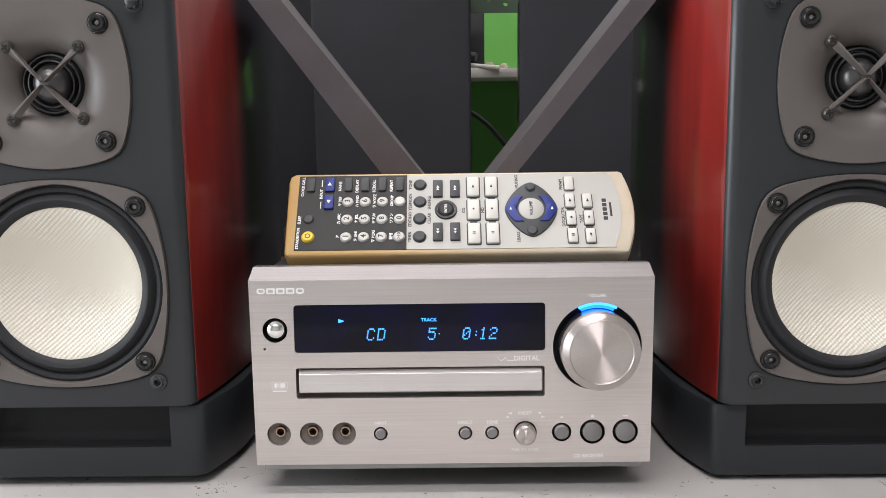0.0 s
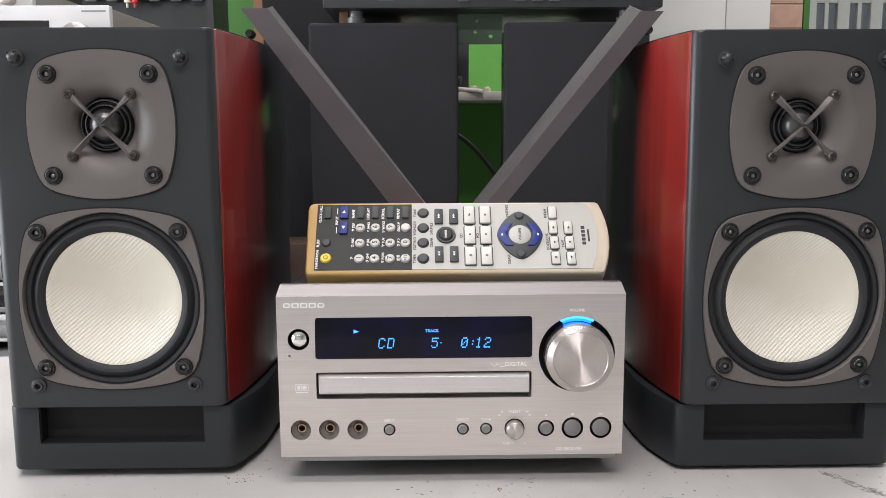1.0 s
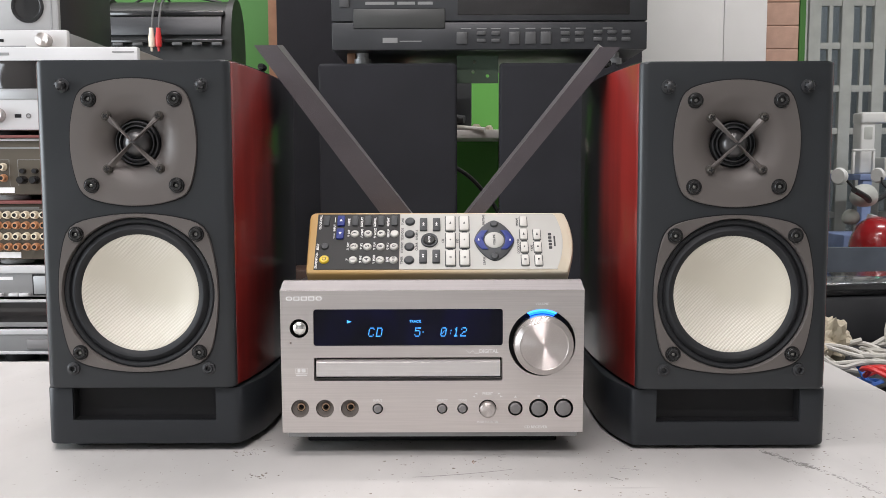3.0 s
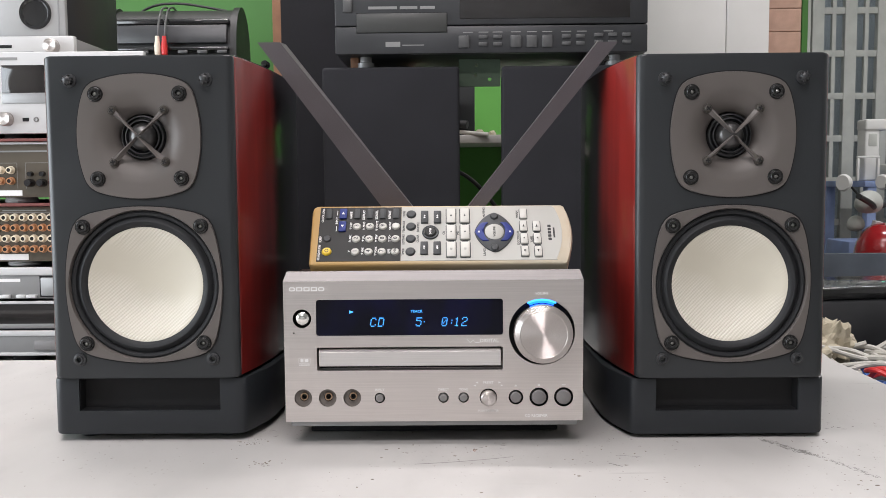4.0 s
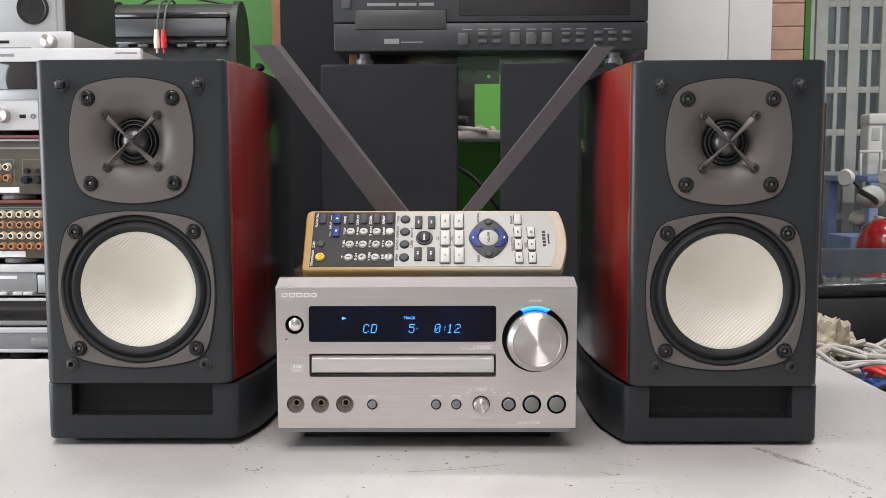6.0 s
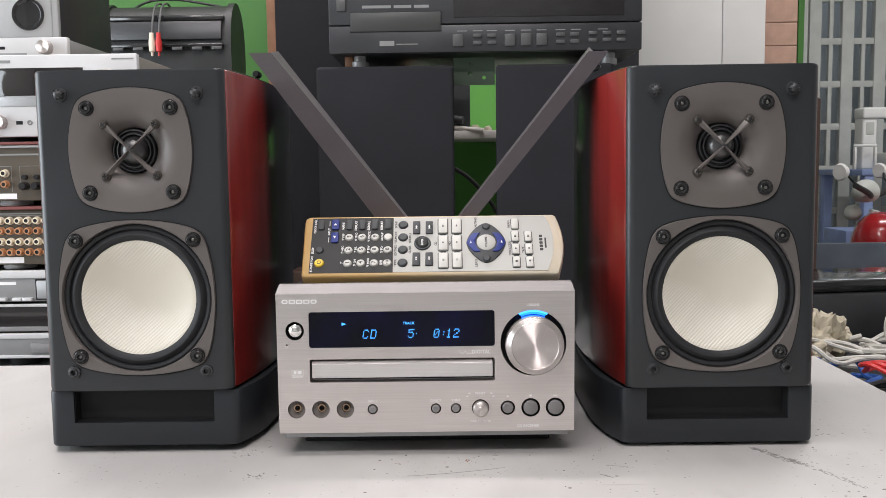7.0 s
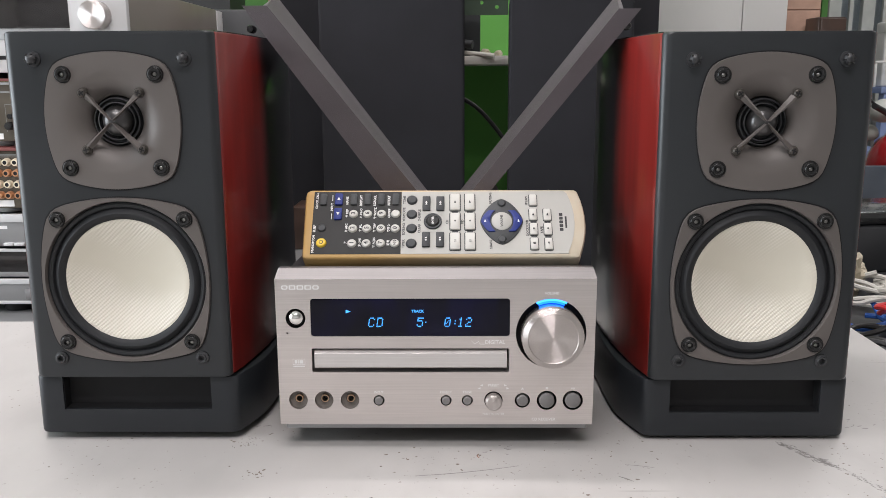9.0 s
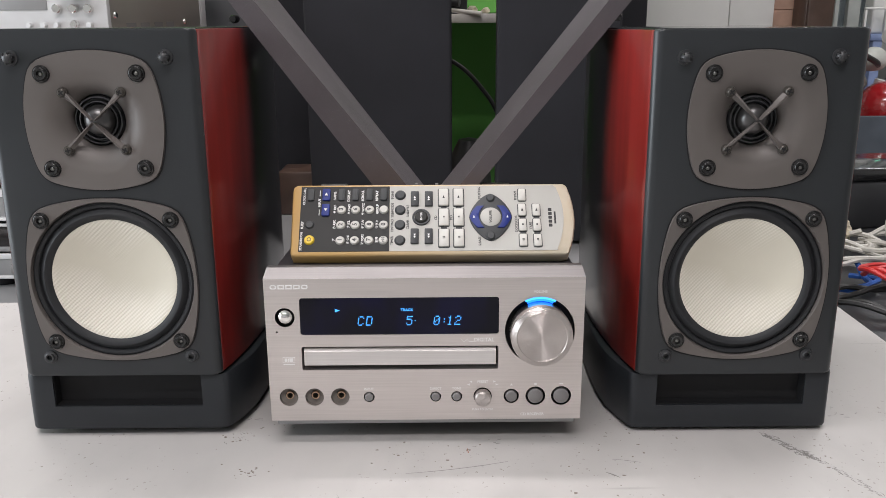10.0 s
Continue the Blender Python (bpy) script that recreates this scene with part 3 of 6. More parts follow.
def plan(grow, y_front, y_back=0.218):
    """The curved plan of the cabinet as a closed line of x and y."""
    right = [(w + grow, max(y_front, y)) for y, w in SIDE]
    right[0] = (SIDE[0][1] + grow, y_front)
    return right + [(-x, y) for x, y in reversed(right)]


def upright(outline, z0, z1, bevel=0.0):
    """A plan in x and y raised from z0 to z1, with its rims rounded."""
    rings = []
    cx, cy = 0, sum(p[1] for p in outline) / len(outline)
    levels = [(z0, bevel), (z0 + bevel * 0.3, bevel * 0.3), (z0 + bevel, 0), (z1 - bevel, 0), (z1 - bevel * 0.3, bevel * 0.3), (z1, bevel)] if bevel else [(z0, 0), (z1, 0)]
    for z, inset in levels:
        ring = []
        for x, y in outline:
            d = math.hypot(x - cx, y - cy)
            k = 1 - inset / d
            ring.append((cx + (x - cx) * k, cy + (y - cy) * k, z))
        rings.append(ring)
    return loft(rings)


def bowed_square(c, a, per=18):
    """A square with bowed sides and softened corners: corners at c, sides reaching a."""
    pts = []
    for k in range(4):
        for i in range(per):
            t = -1 + 2 * i / per
            x, z = c * t, -(c + (a - c) * (1 - t * t))
            for _ in range(k):
                x, z = -z, x
            pts.append((x, z))
    for _ in range(3):
        n = len(pts)
        pts = [((pts[i - 1][0] + 2 * pts[i][0] + pts[(i + 1) % n][0]) / 4, (pts[i - 1][1] + 2 * pts[i][1] + pts[(i + 1) % n][1]) / 4) for i in range(n)]
    return pts


def driver_plate(outline, profile, n=72):
    """A plate whose outer line is outline and whose middle follows (radius, depth) rings."""
    own = bmesh.new()
    rings = [[own.verts.new((x, 0.0, z)) for x, z in outline], [own.verts.new((x * 0.992, -0.0016, z * 0.992)) for x, z in outline]]
    for r, d in profile:
        ring = []
        for x, z in outline:
            a = math.atan2(z, x)
            ring.append(own.verts.new((r * math.cos(a), d, r * math.sin(a))))
        rings.append(ring)
    for a, b in zip(rings, rings[1:]):
        for i in range(n):
            own.faces.new((a[i], a[(i + 1) % n], b[(i + 1) % n], b[i]))
    return own


def rim_ring(outline):
    """The thin dark joint round a driver's plate."""
    return loft([[(x, 0.001, z) for x, z in outline], [(x, -0.0002, z) for x, z in outline], [(x * 0.97, -0.0002, z * 0.97) for x, z in outline]], False)


def allen_bolt():
    return lathe([(0.0, -0.0009), (0.0019, -0.0009), (0.0021, -0.0024), (0.0034, -0.0026), (0.0040, -0.0019), (0.0041, -0.0012), (0.0046, -0.0010), (0.0050, -0.0012), (0.0053, -0.0006), (0.0053, 0.0)], 24)


def cross_screw():
    bm = lathe([(0.0, -0.0018), (0.0019, -0.0017), (0.0026, -0.0009), (0.0027, -0.0003), (0.0031, -0.0003), (0.0034, 0.001)], 20)
    return bm


def loudspeaker(m):
    sp = thing("loudspeaker", "small black-fronted loudspeaker with glossy dark red sides and white woofer", "loudspeaker", m, "pair of loudspeakers on the table")
    def bores():
        bm = prism(circle(0.0, 0.2128, 0.0262, 48), -0.03, 0.03)
        return prism(circle(0.0002, 0.1108, 0.0516, 64), -0.03, 0.03, bm=bm)

    edge = [(0.0653, 0.0150)] + [(0.0593 + 0.0060 * math.cos(radians(q)), 0.0055 - 0.0055 * math.sin(radians(q))) for q in range(0, 91, 15)]
    board = edge + [(-x, y) for x, y in reversed(edge)]
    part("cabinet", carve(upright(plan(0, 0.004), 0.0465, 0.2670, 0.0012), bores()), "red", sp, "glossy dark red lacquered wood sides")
    part("top_panel", upright(plan(-0.0012, 0.006), 0.2660, 0.2678, 0.0005), "gloss_black", sp, "glossy black top")
    part("baffle", carve(upright(board, 0.0455, 0.2674, 0.0020), bores()), "baffle", sp, "satin black front board")
    half = flowing([(0.0585, 0.0036), (0.0640, 0.0042), (0.0672, 0.0070), (0.0700, 0.0140), (0.0735, 0.0250), (0.0770, 0.0390), (0.0790, 0.0570), (0.0797, 0.080), (0.0797, 0.11), (0.0788, 0.15), (0.0750, 0.19), (0.069, 0.218)], 3)
    base_plan = half + [(-x, y) for x, y in reversed(half)]
    base = carve(upright(base_plan, 0.0046, 0.0448, 0.0018), box(-0.0497, 0.0495, -0.02, 0.018, 0.0216, 0.0444))
    part("base", base, "base", sp, "black plinth with a wide bass slot")
    # Black insert: the dark of a deep slot put into the colour.
    lining = carve(box(-0.0496, 0.0494, 0.0050, 0.0178, 0.0217, 0.0443), box(-0.0492, 0.0490, 0.0, 0.0130, 0.0221, 0.0439))
    rubber_foot = finish(lathe([(0.0, 0.0), (0.0085, 0.0), (0.0095, 0.0010), (0.0095, 0.0052), (0.0, 0.0052)], 20, axis="z"), "foot")
    for x, y in ((-0.050, 0.026), (0.050, 0.026), (-0.055, 0.19), (0.055, 0.19)):
        part("foot", rubber_foot, "rubber", sp, m=pose(x, y, -0.0004))
    part("slot_blackout", lining, "hole", sp, "matt black insert added to darken the bass slot")
    part("seam", upright(plan(-0.006, 0.009), 0.0447, 0.0468), "hole", sp)

    # tweeter
    tw = pose(0.0, 0, 0.2128)
    rim = bowed_square(0.0364, 0.0434)
    part("tweeter_gap", rim_ring(rim), "hole", sp, m=tw)
    plate = driver_plate(bowed_square(0.0357, 0.0427), [(0.0330, -0.0017), (0.0300, -0.0014), (0.0262, -0.0004), (0.0226, 0.0014), (0.0195, 0.0034), (0.0171, 0.0058), (0.0159, 0.0080), (0.0155, 0.0120)])
    tweeter = part("tweeter", plate, "frame_grey", sp, "grey tweeter plate with a shallow horn", m=tw)
    part("surround", lathe([(0.0157, 0.0092), (0.0146, 0.0062), (0.0139, 0.0060), (0.0133, 0.0090), (0.0125, 0.0090), (0.0119, 0.0058), (0.0112, 0.0056), (0.0105, 0.0088), (0.0094, 0.0092)]), "rubber", tweeter)
    part("dome", lathe([(0.0098, 0.0094), (0.0094, 0.0064), (0.0082, 0.0037), (0.0061, 0.0016), (0.0032, 0.0005), (0.0, 0.0002)]), "dome", tweeter)
    for k in range(4):
        a = radians(45 + 90 * k)
        c, s = math.cos(a), math.sin(a)
        own = bmesh.new()
        rings = []
        for r, w, d0, d1 in ((0.0012, 0.0004, -0.0010, -0.0048), (0.006, 0.0009, -0.0008, -0.0046), (0.013, 0.0012, -0.0006, -0.0040), (0.020, 0.0018, -0.0004, -0.0030), (0.0236, 0.0021, -0.0010, -0.0022)):
            twist = 0.0010 * (r / 0.02)
            rings.append([(r * c - w * s, d0, r * s + w * c), (r * c + w * s, d0, r * s - w * c), (r * c + (w * 0.35 + twist) * s, d1, r * s - (w * 0.35 + twist) * c), (r * c - (w * 0.35 - twist) * s, d1, r * s + (w * 0.35 - twist) * c)])
        part("guard_fin", loft(rings, True), "frame_grey", tweeter)
    screw, bolt = finish(cross_screw(), "screw"), finish(allen_bolt(), "bolt")
    slot = finish(box(-0.0017, 0.0017, -0.00190, -0.0013, -0.0004, 0.0004, bm=box(-0.0004, 0.0004, -0.00194, -0.0013, -0.0017, 0.0017)), "slot")
    hexagon = finish(lathe([(0.0, -0.0016), (0.0007, -0.0017), (0.0012, -0.0014), (0.0014, -0.0009)], 6), "hex_socket")
    for k in range(4):
        a = radians(45 + 90 * k)
        x, z = 0.0247 * math.cos(a), 0.0247 * math.sin(a)
        sc = part("screw", screw, "screw", tweeter, m=pose(x, -0.0014, z))
        part("slot", slot, "hole", sc, m=pose(0, 0, 0, 0, 20 + 31 * k, 0))
        bt = part("bolt", bolt, "bolt", tweeter, m=pose(0.0286 * (1 if c_sign(k, 0) else -1), -0.0014, 0.0287 * (1 if c_sign(k, 1) else -1)))
        part("hex_socket", hexagon, "socket_steel", bt, "steel socket, pale as a highlight")

    # woofer
    wf = pose(0.0002, 0, 0.1108)
    part("woofer_gap", rim_ring(bowed_square(0.0474, 0.0552)), "hole", sp, m=wf)
    ring = driver_plate(bowed_square(0.0467, 0.0545), [(0.0522, -0.0016), (0.0516, -0.0004), (0.0514, 0.0040)])
    woofer = part("woofer", ring, "frame_grey", sp, "grey woofer frame with bolted corners", m=wf)
    part("surround", lathe([(0.0515, 0.0050), (0.0512, 0.0010), (0.0500, 0.0004), (0.0482, 0.0010), (0.0474, 0.0026), (0.0466, 0.0022), (0.0456, 0.0004), (0.0440, -0.0004), (0.0424, 0.0000), (0.0408, 0.0012), (0.0396, 0.0028)], 72), "surround", woofer, "black rubber roll surround")
    part("cone", lathe([(0.0403, 0.0022), (0.0395, 0.0022), (0.0367, 0.0031), (0.0328, 0.0045), (0.0278, 0.0061), (0.0219, 0.0077), (0.0159, 0.0089), (0.0100, 0.0097), (0.0050, 0.0101), (0.0, 0.0102)], 72), "cone", woofer, "cream white woven cone with fine diagonal ribs")
    for k in range(4):
        bt = part("bolt", bolt, "bolt", woofer, m=pose(0.0406 * (1 if c_sign(k, 0) else -1), -0.0014, 0.0404 * (1 if c_sign(k, 1) else -1)))
        part("hex_socket", hexagon, "socket_steel", bt, "steel socket, pale as a highlight")

    # grille pegs
    peg = finish(lathe([(0.0, -0.0062), (0.0018, -0.0058), (0.0031, -0.0046), (0.0034, -0.0034), (0.0027, -0.0022), (0.0026, -0.0012), (0.0046, -0.0008), (0.0048, 0.001)], 20), "grille_peg")
    socket = finish(lathe([(0.0, 0.0006), (0.0014, 0.0006), (0.0018, -0.0022), (0.0026, -0.0024), (0.0032, -0.0014), (0.0044, -0.0010), (0.0046, 0.001)], 20), "grille_socket")
    rib = finish(box(-0.0006, 0.0007, -0.0016, 0.0016, -0.0005, 0.0005), "rib")
    for x in (-0.0464, 0.0464):
        pin = part("grille_peg", peg, "rubber", sp, m=pose(x, 0, 0.2508))
        for k in range(6):
            q = radians(60 * k + 12)
            part("rib", rib, "gloss_black", pin, m=pose(0.0029 * math.cos(q), -0.0036, 0.0029 * math.sin(q), 0, -60 * k - 12, 0))
        part("grille_socket", socket, "rubber", sp, m=pose(x, 0, 0.0590))
    return sp


def c_sign(k, axis):
    return (k in (0, 3)) if axis == 0 else (k in (0, 1))


speaker = loudspeaker(pose(-0.1997, 0, 0.0004, -0.5, 0, 0))
copy_thing(speaker, pose(0.2046, 0, -0.0020, -0.5, 0, 0))


# ---- the CD receiver ----
LEAN = -2.5
GLYPHS = {
    "C": "01110 10001 10000 10000 10000 10001 01110", "D": "11110 10001 10001 10001 10001 10001 11110",
    "5": "11111 10000 11110 00001 00001 10001 01110", "0": "01110 10001 10011 10101 11001 10001 01110",
    "1": "00100 01100 00100 00100 00100 00100 01110", "2": "01110 10001 00001 00110 01000 10000 11111",
    ":": "00000 00000 00100 00000 00100 00000 00000", ".": "00000 00000 00000 01000 00000 00000 00000",
}


def dot_letter(ch, w, h):
    """One slanted dot-matrix character, w by h."""
    bm = bmesh.new()
    rows = GLYPHS[ch].split()
    dx, dz = w / 5, h / 7
    for r, row in enumerate(rows):
        for c, bit in enumerate(row):
            if bit == "1":
                x, z = c * dx + (6 - r) * dz * 0.16, (6 - r) * dz
                box(x, x + dx * 0.78, -0.00005, 0.00005, z, z + dz * 0.8, bm=bm)
    return bm


def receiver():
    rc = thing("cd_receiver", "compact brushed silver CD receiver with blue lit display and big knob", "hi-fi receiver", pose(0, -0.0090, 0.016, LEAN, 0, 0))
    outline = [(-0.1018, 0.0008), (0.1018, 0.0008), (0.1028, 0.0975), (-0.1026, 0.0975)]
    holes = prism(round_rect(-0.0802, 0.0478, 0.0600, 0.0848, 0.0018), -0.01, 0.0022)
    prism(round_rect(-0.0800, 0.0475, 0.0360, 0.0520, 0.0012), -0.01, 0.0100, bm=holes)
    prism(circle(0.0742, 0.0618, 0.0226, 64), -0.01, 0.0090, bm=holes)
    prism(circle(-0.0899, 0.0719, 0.0064), -0.01, 0.006, bm=holes)
    prism(circle(-0.0954, 0.0622, 0.0007, 10), -0.01, 0.003, bm=holes)
    for x in (-0.0897, -0.0729, -0.0560):
        prism(circle(x, 0.0172, 0.0061), -0.01, 0.0070, bm=holes)
    keys = ((-0.0371, 0.0036), (0.0066, 0.0036), (0.0204, 0.0036), (0.0374, 0.0060), (0.0562, 0.0050), (0.0720, 0.0065), (0.0889, 0.0066))
    for x, r in keys:
        prism(circle(x, 0.0170, r), -0.01, 0.0060, bm=holes)
    face = carve(prism(outline, 0.0, 0.0110), holes)
    panel = part("front_panel", face, "silver", rc, "thick brushed silver aluminium front", smooth=25)
    part("top_bevel", loft([[(-0.1026, 0.0, 0.0975), (0.1028, 0.0, 0.0975), (0.1028, 0.011, 0.0975), (-0.1026, 0.011, 0.0975)], [(-0.1008, 0.0045, 0.1040), (0.1010, 0.0045, 0.1040), (0.1010, 0.011, 0.1040), (-0.1008, 0.011, 0.1040)]]), "silver_bevel", rc, "sloping silver top edge")
    part("lower_lip", box(-0.0985, 0.0985, 0.0030, 0.0110, -0.0030, 0.0008, 0.0006), "silver_dark", rc, "dull grey lower edge")
    part("body", box(-0.0985, 0.0985, 0.0112, 0.2350, 0.0010, 0.1005, 0.0015), "body_black", rc, "dark sheet metal case")
    for x in (-0.075, 0.075):
        part("foot", box(x - 0.016, x + 0.016, 0.185, 0.217, -0.0072, 0.0012, 0.002), "hole", rc)
    part("front_bar", box(-0.0900, 0.0885, 0.0330, 0.0560, -0.0142, 0.0012, 0.001), "hole", rc, "wide black bar under the front")

    # display
    disp = part("display", prism(round_rect(-0.0801, 0.0477, 0.0601, 0.0847, 0.0017), 0.0006, 0.0020), "display", rc, "dark glass display with blue figures")
    for text, x in (("C", -0.0434), ("D", -0.0380), ("5", -0.0122), (".", -0.0077), ("0", 0.0054), (":", 0.0103), ("1", 0.0139), ("2", 0.0190)):
        part("figure", dot_letter(text, 0.0040, 0.0064), "led_white", disp, m=pose(x, 0.0004, 0.0661))
    write("TRACK", 0.0022, -0.0114, 0.0764, "led_white", disp, 0.0004)
    part("play_mark", prism([(-0.0575, 0.0752), (-0.0543, 0.0763), (-0.0575, 0.0774)], 0.0003, 0.0005), "led_white", disp)

    # tray
    tray = part("disc_tray", loft([[(-0.0785, 0.0010, 0.0388), (0.0460, 0.0010, 0.0388), (0.0460, 0.0080, 0.0388), (-0.0785, 0.0080, 0.0388)],
                                   [(-0.0785, 0.0004, 0.0392), (0.0460, 0.0004, 0.0392), (0.0460, 0.0080, 0.0392), (-0.0785, 0.0080, 0.0392)],
                                   [(-0.0785, 0.0004, 0.0486), (0.0460, 0.0004, 0.0486), (0.0460, 0.0080, 0.0486), (-0.0785, 0.0080, 0.0486)],
                                   [(-0.0785, 0.0024, 0.0504), (0.0460, 0.0024, 0.0504), (0.0460, 0.0080, 0.0504), (-0.0785, 0.0080, 0.0504)] ]), "tray_silver", rc, "silver tray front with a sloping upper edge")
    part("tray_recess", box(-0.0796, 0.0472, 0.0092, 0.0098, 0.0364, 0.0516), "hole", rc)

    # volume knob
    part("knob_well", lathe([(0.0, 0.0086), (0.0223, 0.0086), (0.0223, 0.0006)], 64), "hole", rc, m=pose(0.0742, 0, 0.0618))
    knob = lathe([(0.0190, 0.0070), (0.0196, -0.0020), (0.0197, -0.0112), (0.0194, -0.0122), (0.0160, -0.0134), (0.0156, -0.0131), (0.0, -0.0133)], 96)
    part("volume_knob", knob, "knob", rc, "large spun aluminium volume knob", m=pose(0.0742, 0, 0.0616), smooth=20)
    # Inner arc emits blue to stand for glow cast on the knob.
    for name, r0, r1, y, half, mat in (("ring_light", 0.0214, 0.0226, -0.0003, 26, "led_cyan"), ("cast_glow", 0.0198, 0.0213, 0.0006, 24, "cast_blue")):
        n = 16
        ring = []
        for r in (r0, r1):
            ring.append([(0.0742 + r * math.sin(radians(-half + 2 * half * i / n)), y, 0.0618 + r * math.cos(radians(-half + 2 * half * i / n))) for i in range(n + 1)])
        back = [[(x, y2 + 0.004, z) for x, y2, z in r] for r in ring]
        part(name, loft([ring[0] + ring[1][::-1], back[0] + back[1][::-1]]), mat, rc, "glowing blue arc")

    # standby button, pin hole, jacks and keys
    part("standby_button", lathe([(0.0, -0.0016), (0.0020, -0.0014), (0.0036, -0.0004), (0.0052, 0.0014), (0.0054, 0.0050)], 40), "chrome", rc, "chrome domed standby button", m=pose(-0.0899, 0, 0.0719))
    part("standby_well", lathe([(0.0, 0.0056), (0.0063, 0.0056), (0.0063, 0.0004)], 40), "hole", rc, m=pose(-0.0899, 0, 0.0719))
    for x in (-0.0897, -0.0729, -0.0560):
        jack = part("headphone_jack", lathe([(0.0060, 0.0004), (0.0060, 0.0030), (0.0040, 0.0034), (0.0028, 0.0034)], 36), "jack_ring", rc, "recessed socket with brass ring", m=pose(x, 0, 0.0172))
        part("brass_ring", lathe([(0.0027, 0.0034), (0.0026, 0.0012), (0.0019, 0.0012), (0.0018, 0.0052)], 28), "brass", jack, m=pose(0.0005, 0, 0.0008))
        part("jack_hole", lathe([(0.0, 0.0050), (0.0060, 0.0052)], 28), "hole", jack)
    for x, r in keys:
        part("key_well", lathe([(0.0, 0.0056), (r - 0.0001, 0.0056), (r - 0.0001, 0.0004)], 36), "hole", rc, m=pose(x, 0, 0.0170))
        if x == 0.0374:
            part("preset_dial", lathe([(0.0, -0.0062), (0.0044, -0.0060), (0.0052, -0.0052), (0.0055, 0.0), (0.0055, 0.0050)], 40), "knob", rc, "small spun aluminium preset dial", m=pose(x, 0, 0.0170))
        else:
            part("key", lathe([(0.0, -0.0012), (r * 0.62, -0.0012), (r * 0.76, -0.0006), (r * 0.78, 0.0050)], 32), "grey_key", rc, "round grey push button", m=pose(x, 0, 0.0170))

    # silk-screened marks
    logo = bmesh.new()
    for k in range(5):
        x = -0.0985 + 0.0050 * k
        outer = round_rect(x, x + 0.0042, 0.0908, 0.0936, 0.0012 if k in (0, 4) else 0.0003, 3)
        inner = [((px - x - 0.0021) * 0.62 + x + 0.0021, (pz - 0.0922) * 0.55 + 0.0922) for px, pz in outer]
        loft([[(px, y, pz) for px, pz in ring] for ring, y in ((outer, 0.00002), (outer, -0.00010), (inner, -0.00010), (inner, 0.00002))], False, logo)
    part("maker_mark", logo, "faint_print", rc, "pale maker's mark in plain shapes")
    write("DIGITAL", 0.0031, 0.0382, 0.0560, "silk", rc, -0.0001)
    swoosh = loft([[(0.0230 + dx, -0.00012, 0.0572 - dz), (0.0230 + dx, 0.00002, 0.0572 - dz), (0.0230 + dx, 0.00002, 0.0568 - dz), (0.0230 + dx, -0.00012, 0.0568 - dz)] for dx, dz in ((0, 0), (0.0022, 0.0022), (0.0046, 0.0004), (0.0056, 0.0022), (0.0086, 0.0022))])
    part("wave_mark", swoosh, "silk", rc)
    for text, x, z, s in (("DIRECT", 0.0066, 0.0226, 0.0020), ("TONE", 0.0204, 0.0226, 0.0020), ("PRESET", 0.0374, 0.0272, 0.0020), ("VOLUME", 0.0742, 0.0880, 0.0020), ("INPUT", -0.0371, 0.0226, 0.0020), ("CD RECEIVER", 0.0700, 0.0042, 0.0023), ("PUSH TO ENTER", 0.0374, 0.0078, 0.0017)):
        write(text, s, x, z, "faint_print", rc, -0.0001)
    for x, d in ((0.0305, -1), (0.0443, 1), (0.0290, -1), (0.0458, 1)):
        z = 0.0272 if abs(x - 0.0374) < 0.0075 else 0.0252
        part("arrow_mark", prism([(x, z + 0.0007), (x, z - 0.0007), (x + 0.0018 * d, z)], -0.00012, 0.00002), "faint_print", rc)
    part("eject_mark", prism([(0.0552, 0.0244), (0.0572, 0.0244), (0.0562, 0.0258)], -0.00012, 0.00002), "faint_print", rc)
    part("stop_mark", prism([(0.0712, 0.0246), (0.0728, 0.0246), (0.0728, 0.0260), (0.0712, 0.0260)], -0.00012, 0.00002), "faint_print", rc)
    part("play_pause_mark", prism([(0.0876, 0.0250), (0.0902, 0.0250), (0.0902, 0.0256), (0.0876, 0.0256)], -0.00012, 0.00002), "faint_print", rc)
    disc = bmesh.new()
    for x0, x1, z0, z1 in ((-0.0925, -0.0845, 0.0448, 0.0450), (-0.0925, -0.0845, 0.0412, 0.0414), (-0.0925, -0.0923, 0.0414, 0.0448), (-0.0847, -0.0845, 0.0414, 0.0448),
                           (-0.0912, -0.0896, 0.0420, 0.0442), (-0.0891, -0.0886, 0.0420, 0.0442), (-0.0881, -0.0858, 0.0420, 0.0442), (-0.0922, -0.0848, 0.0398, 0.0404)):
        bar_mark(x0, x1, z0, z1, -0.00004, disc)
    part("disc_mark", disc, "faint_print", rc, "faint printed disc mark")


receiver()


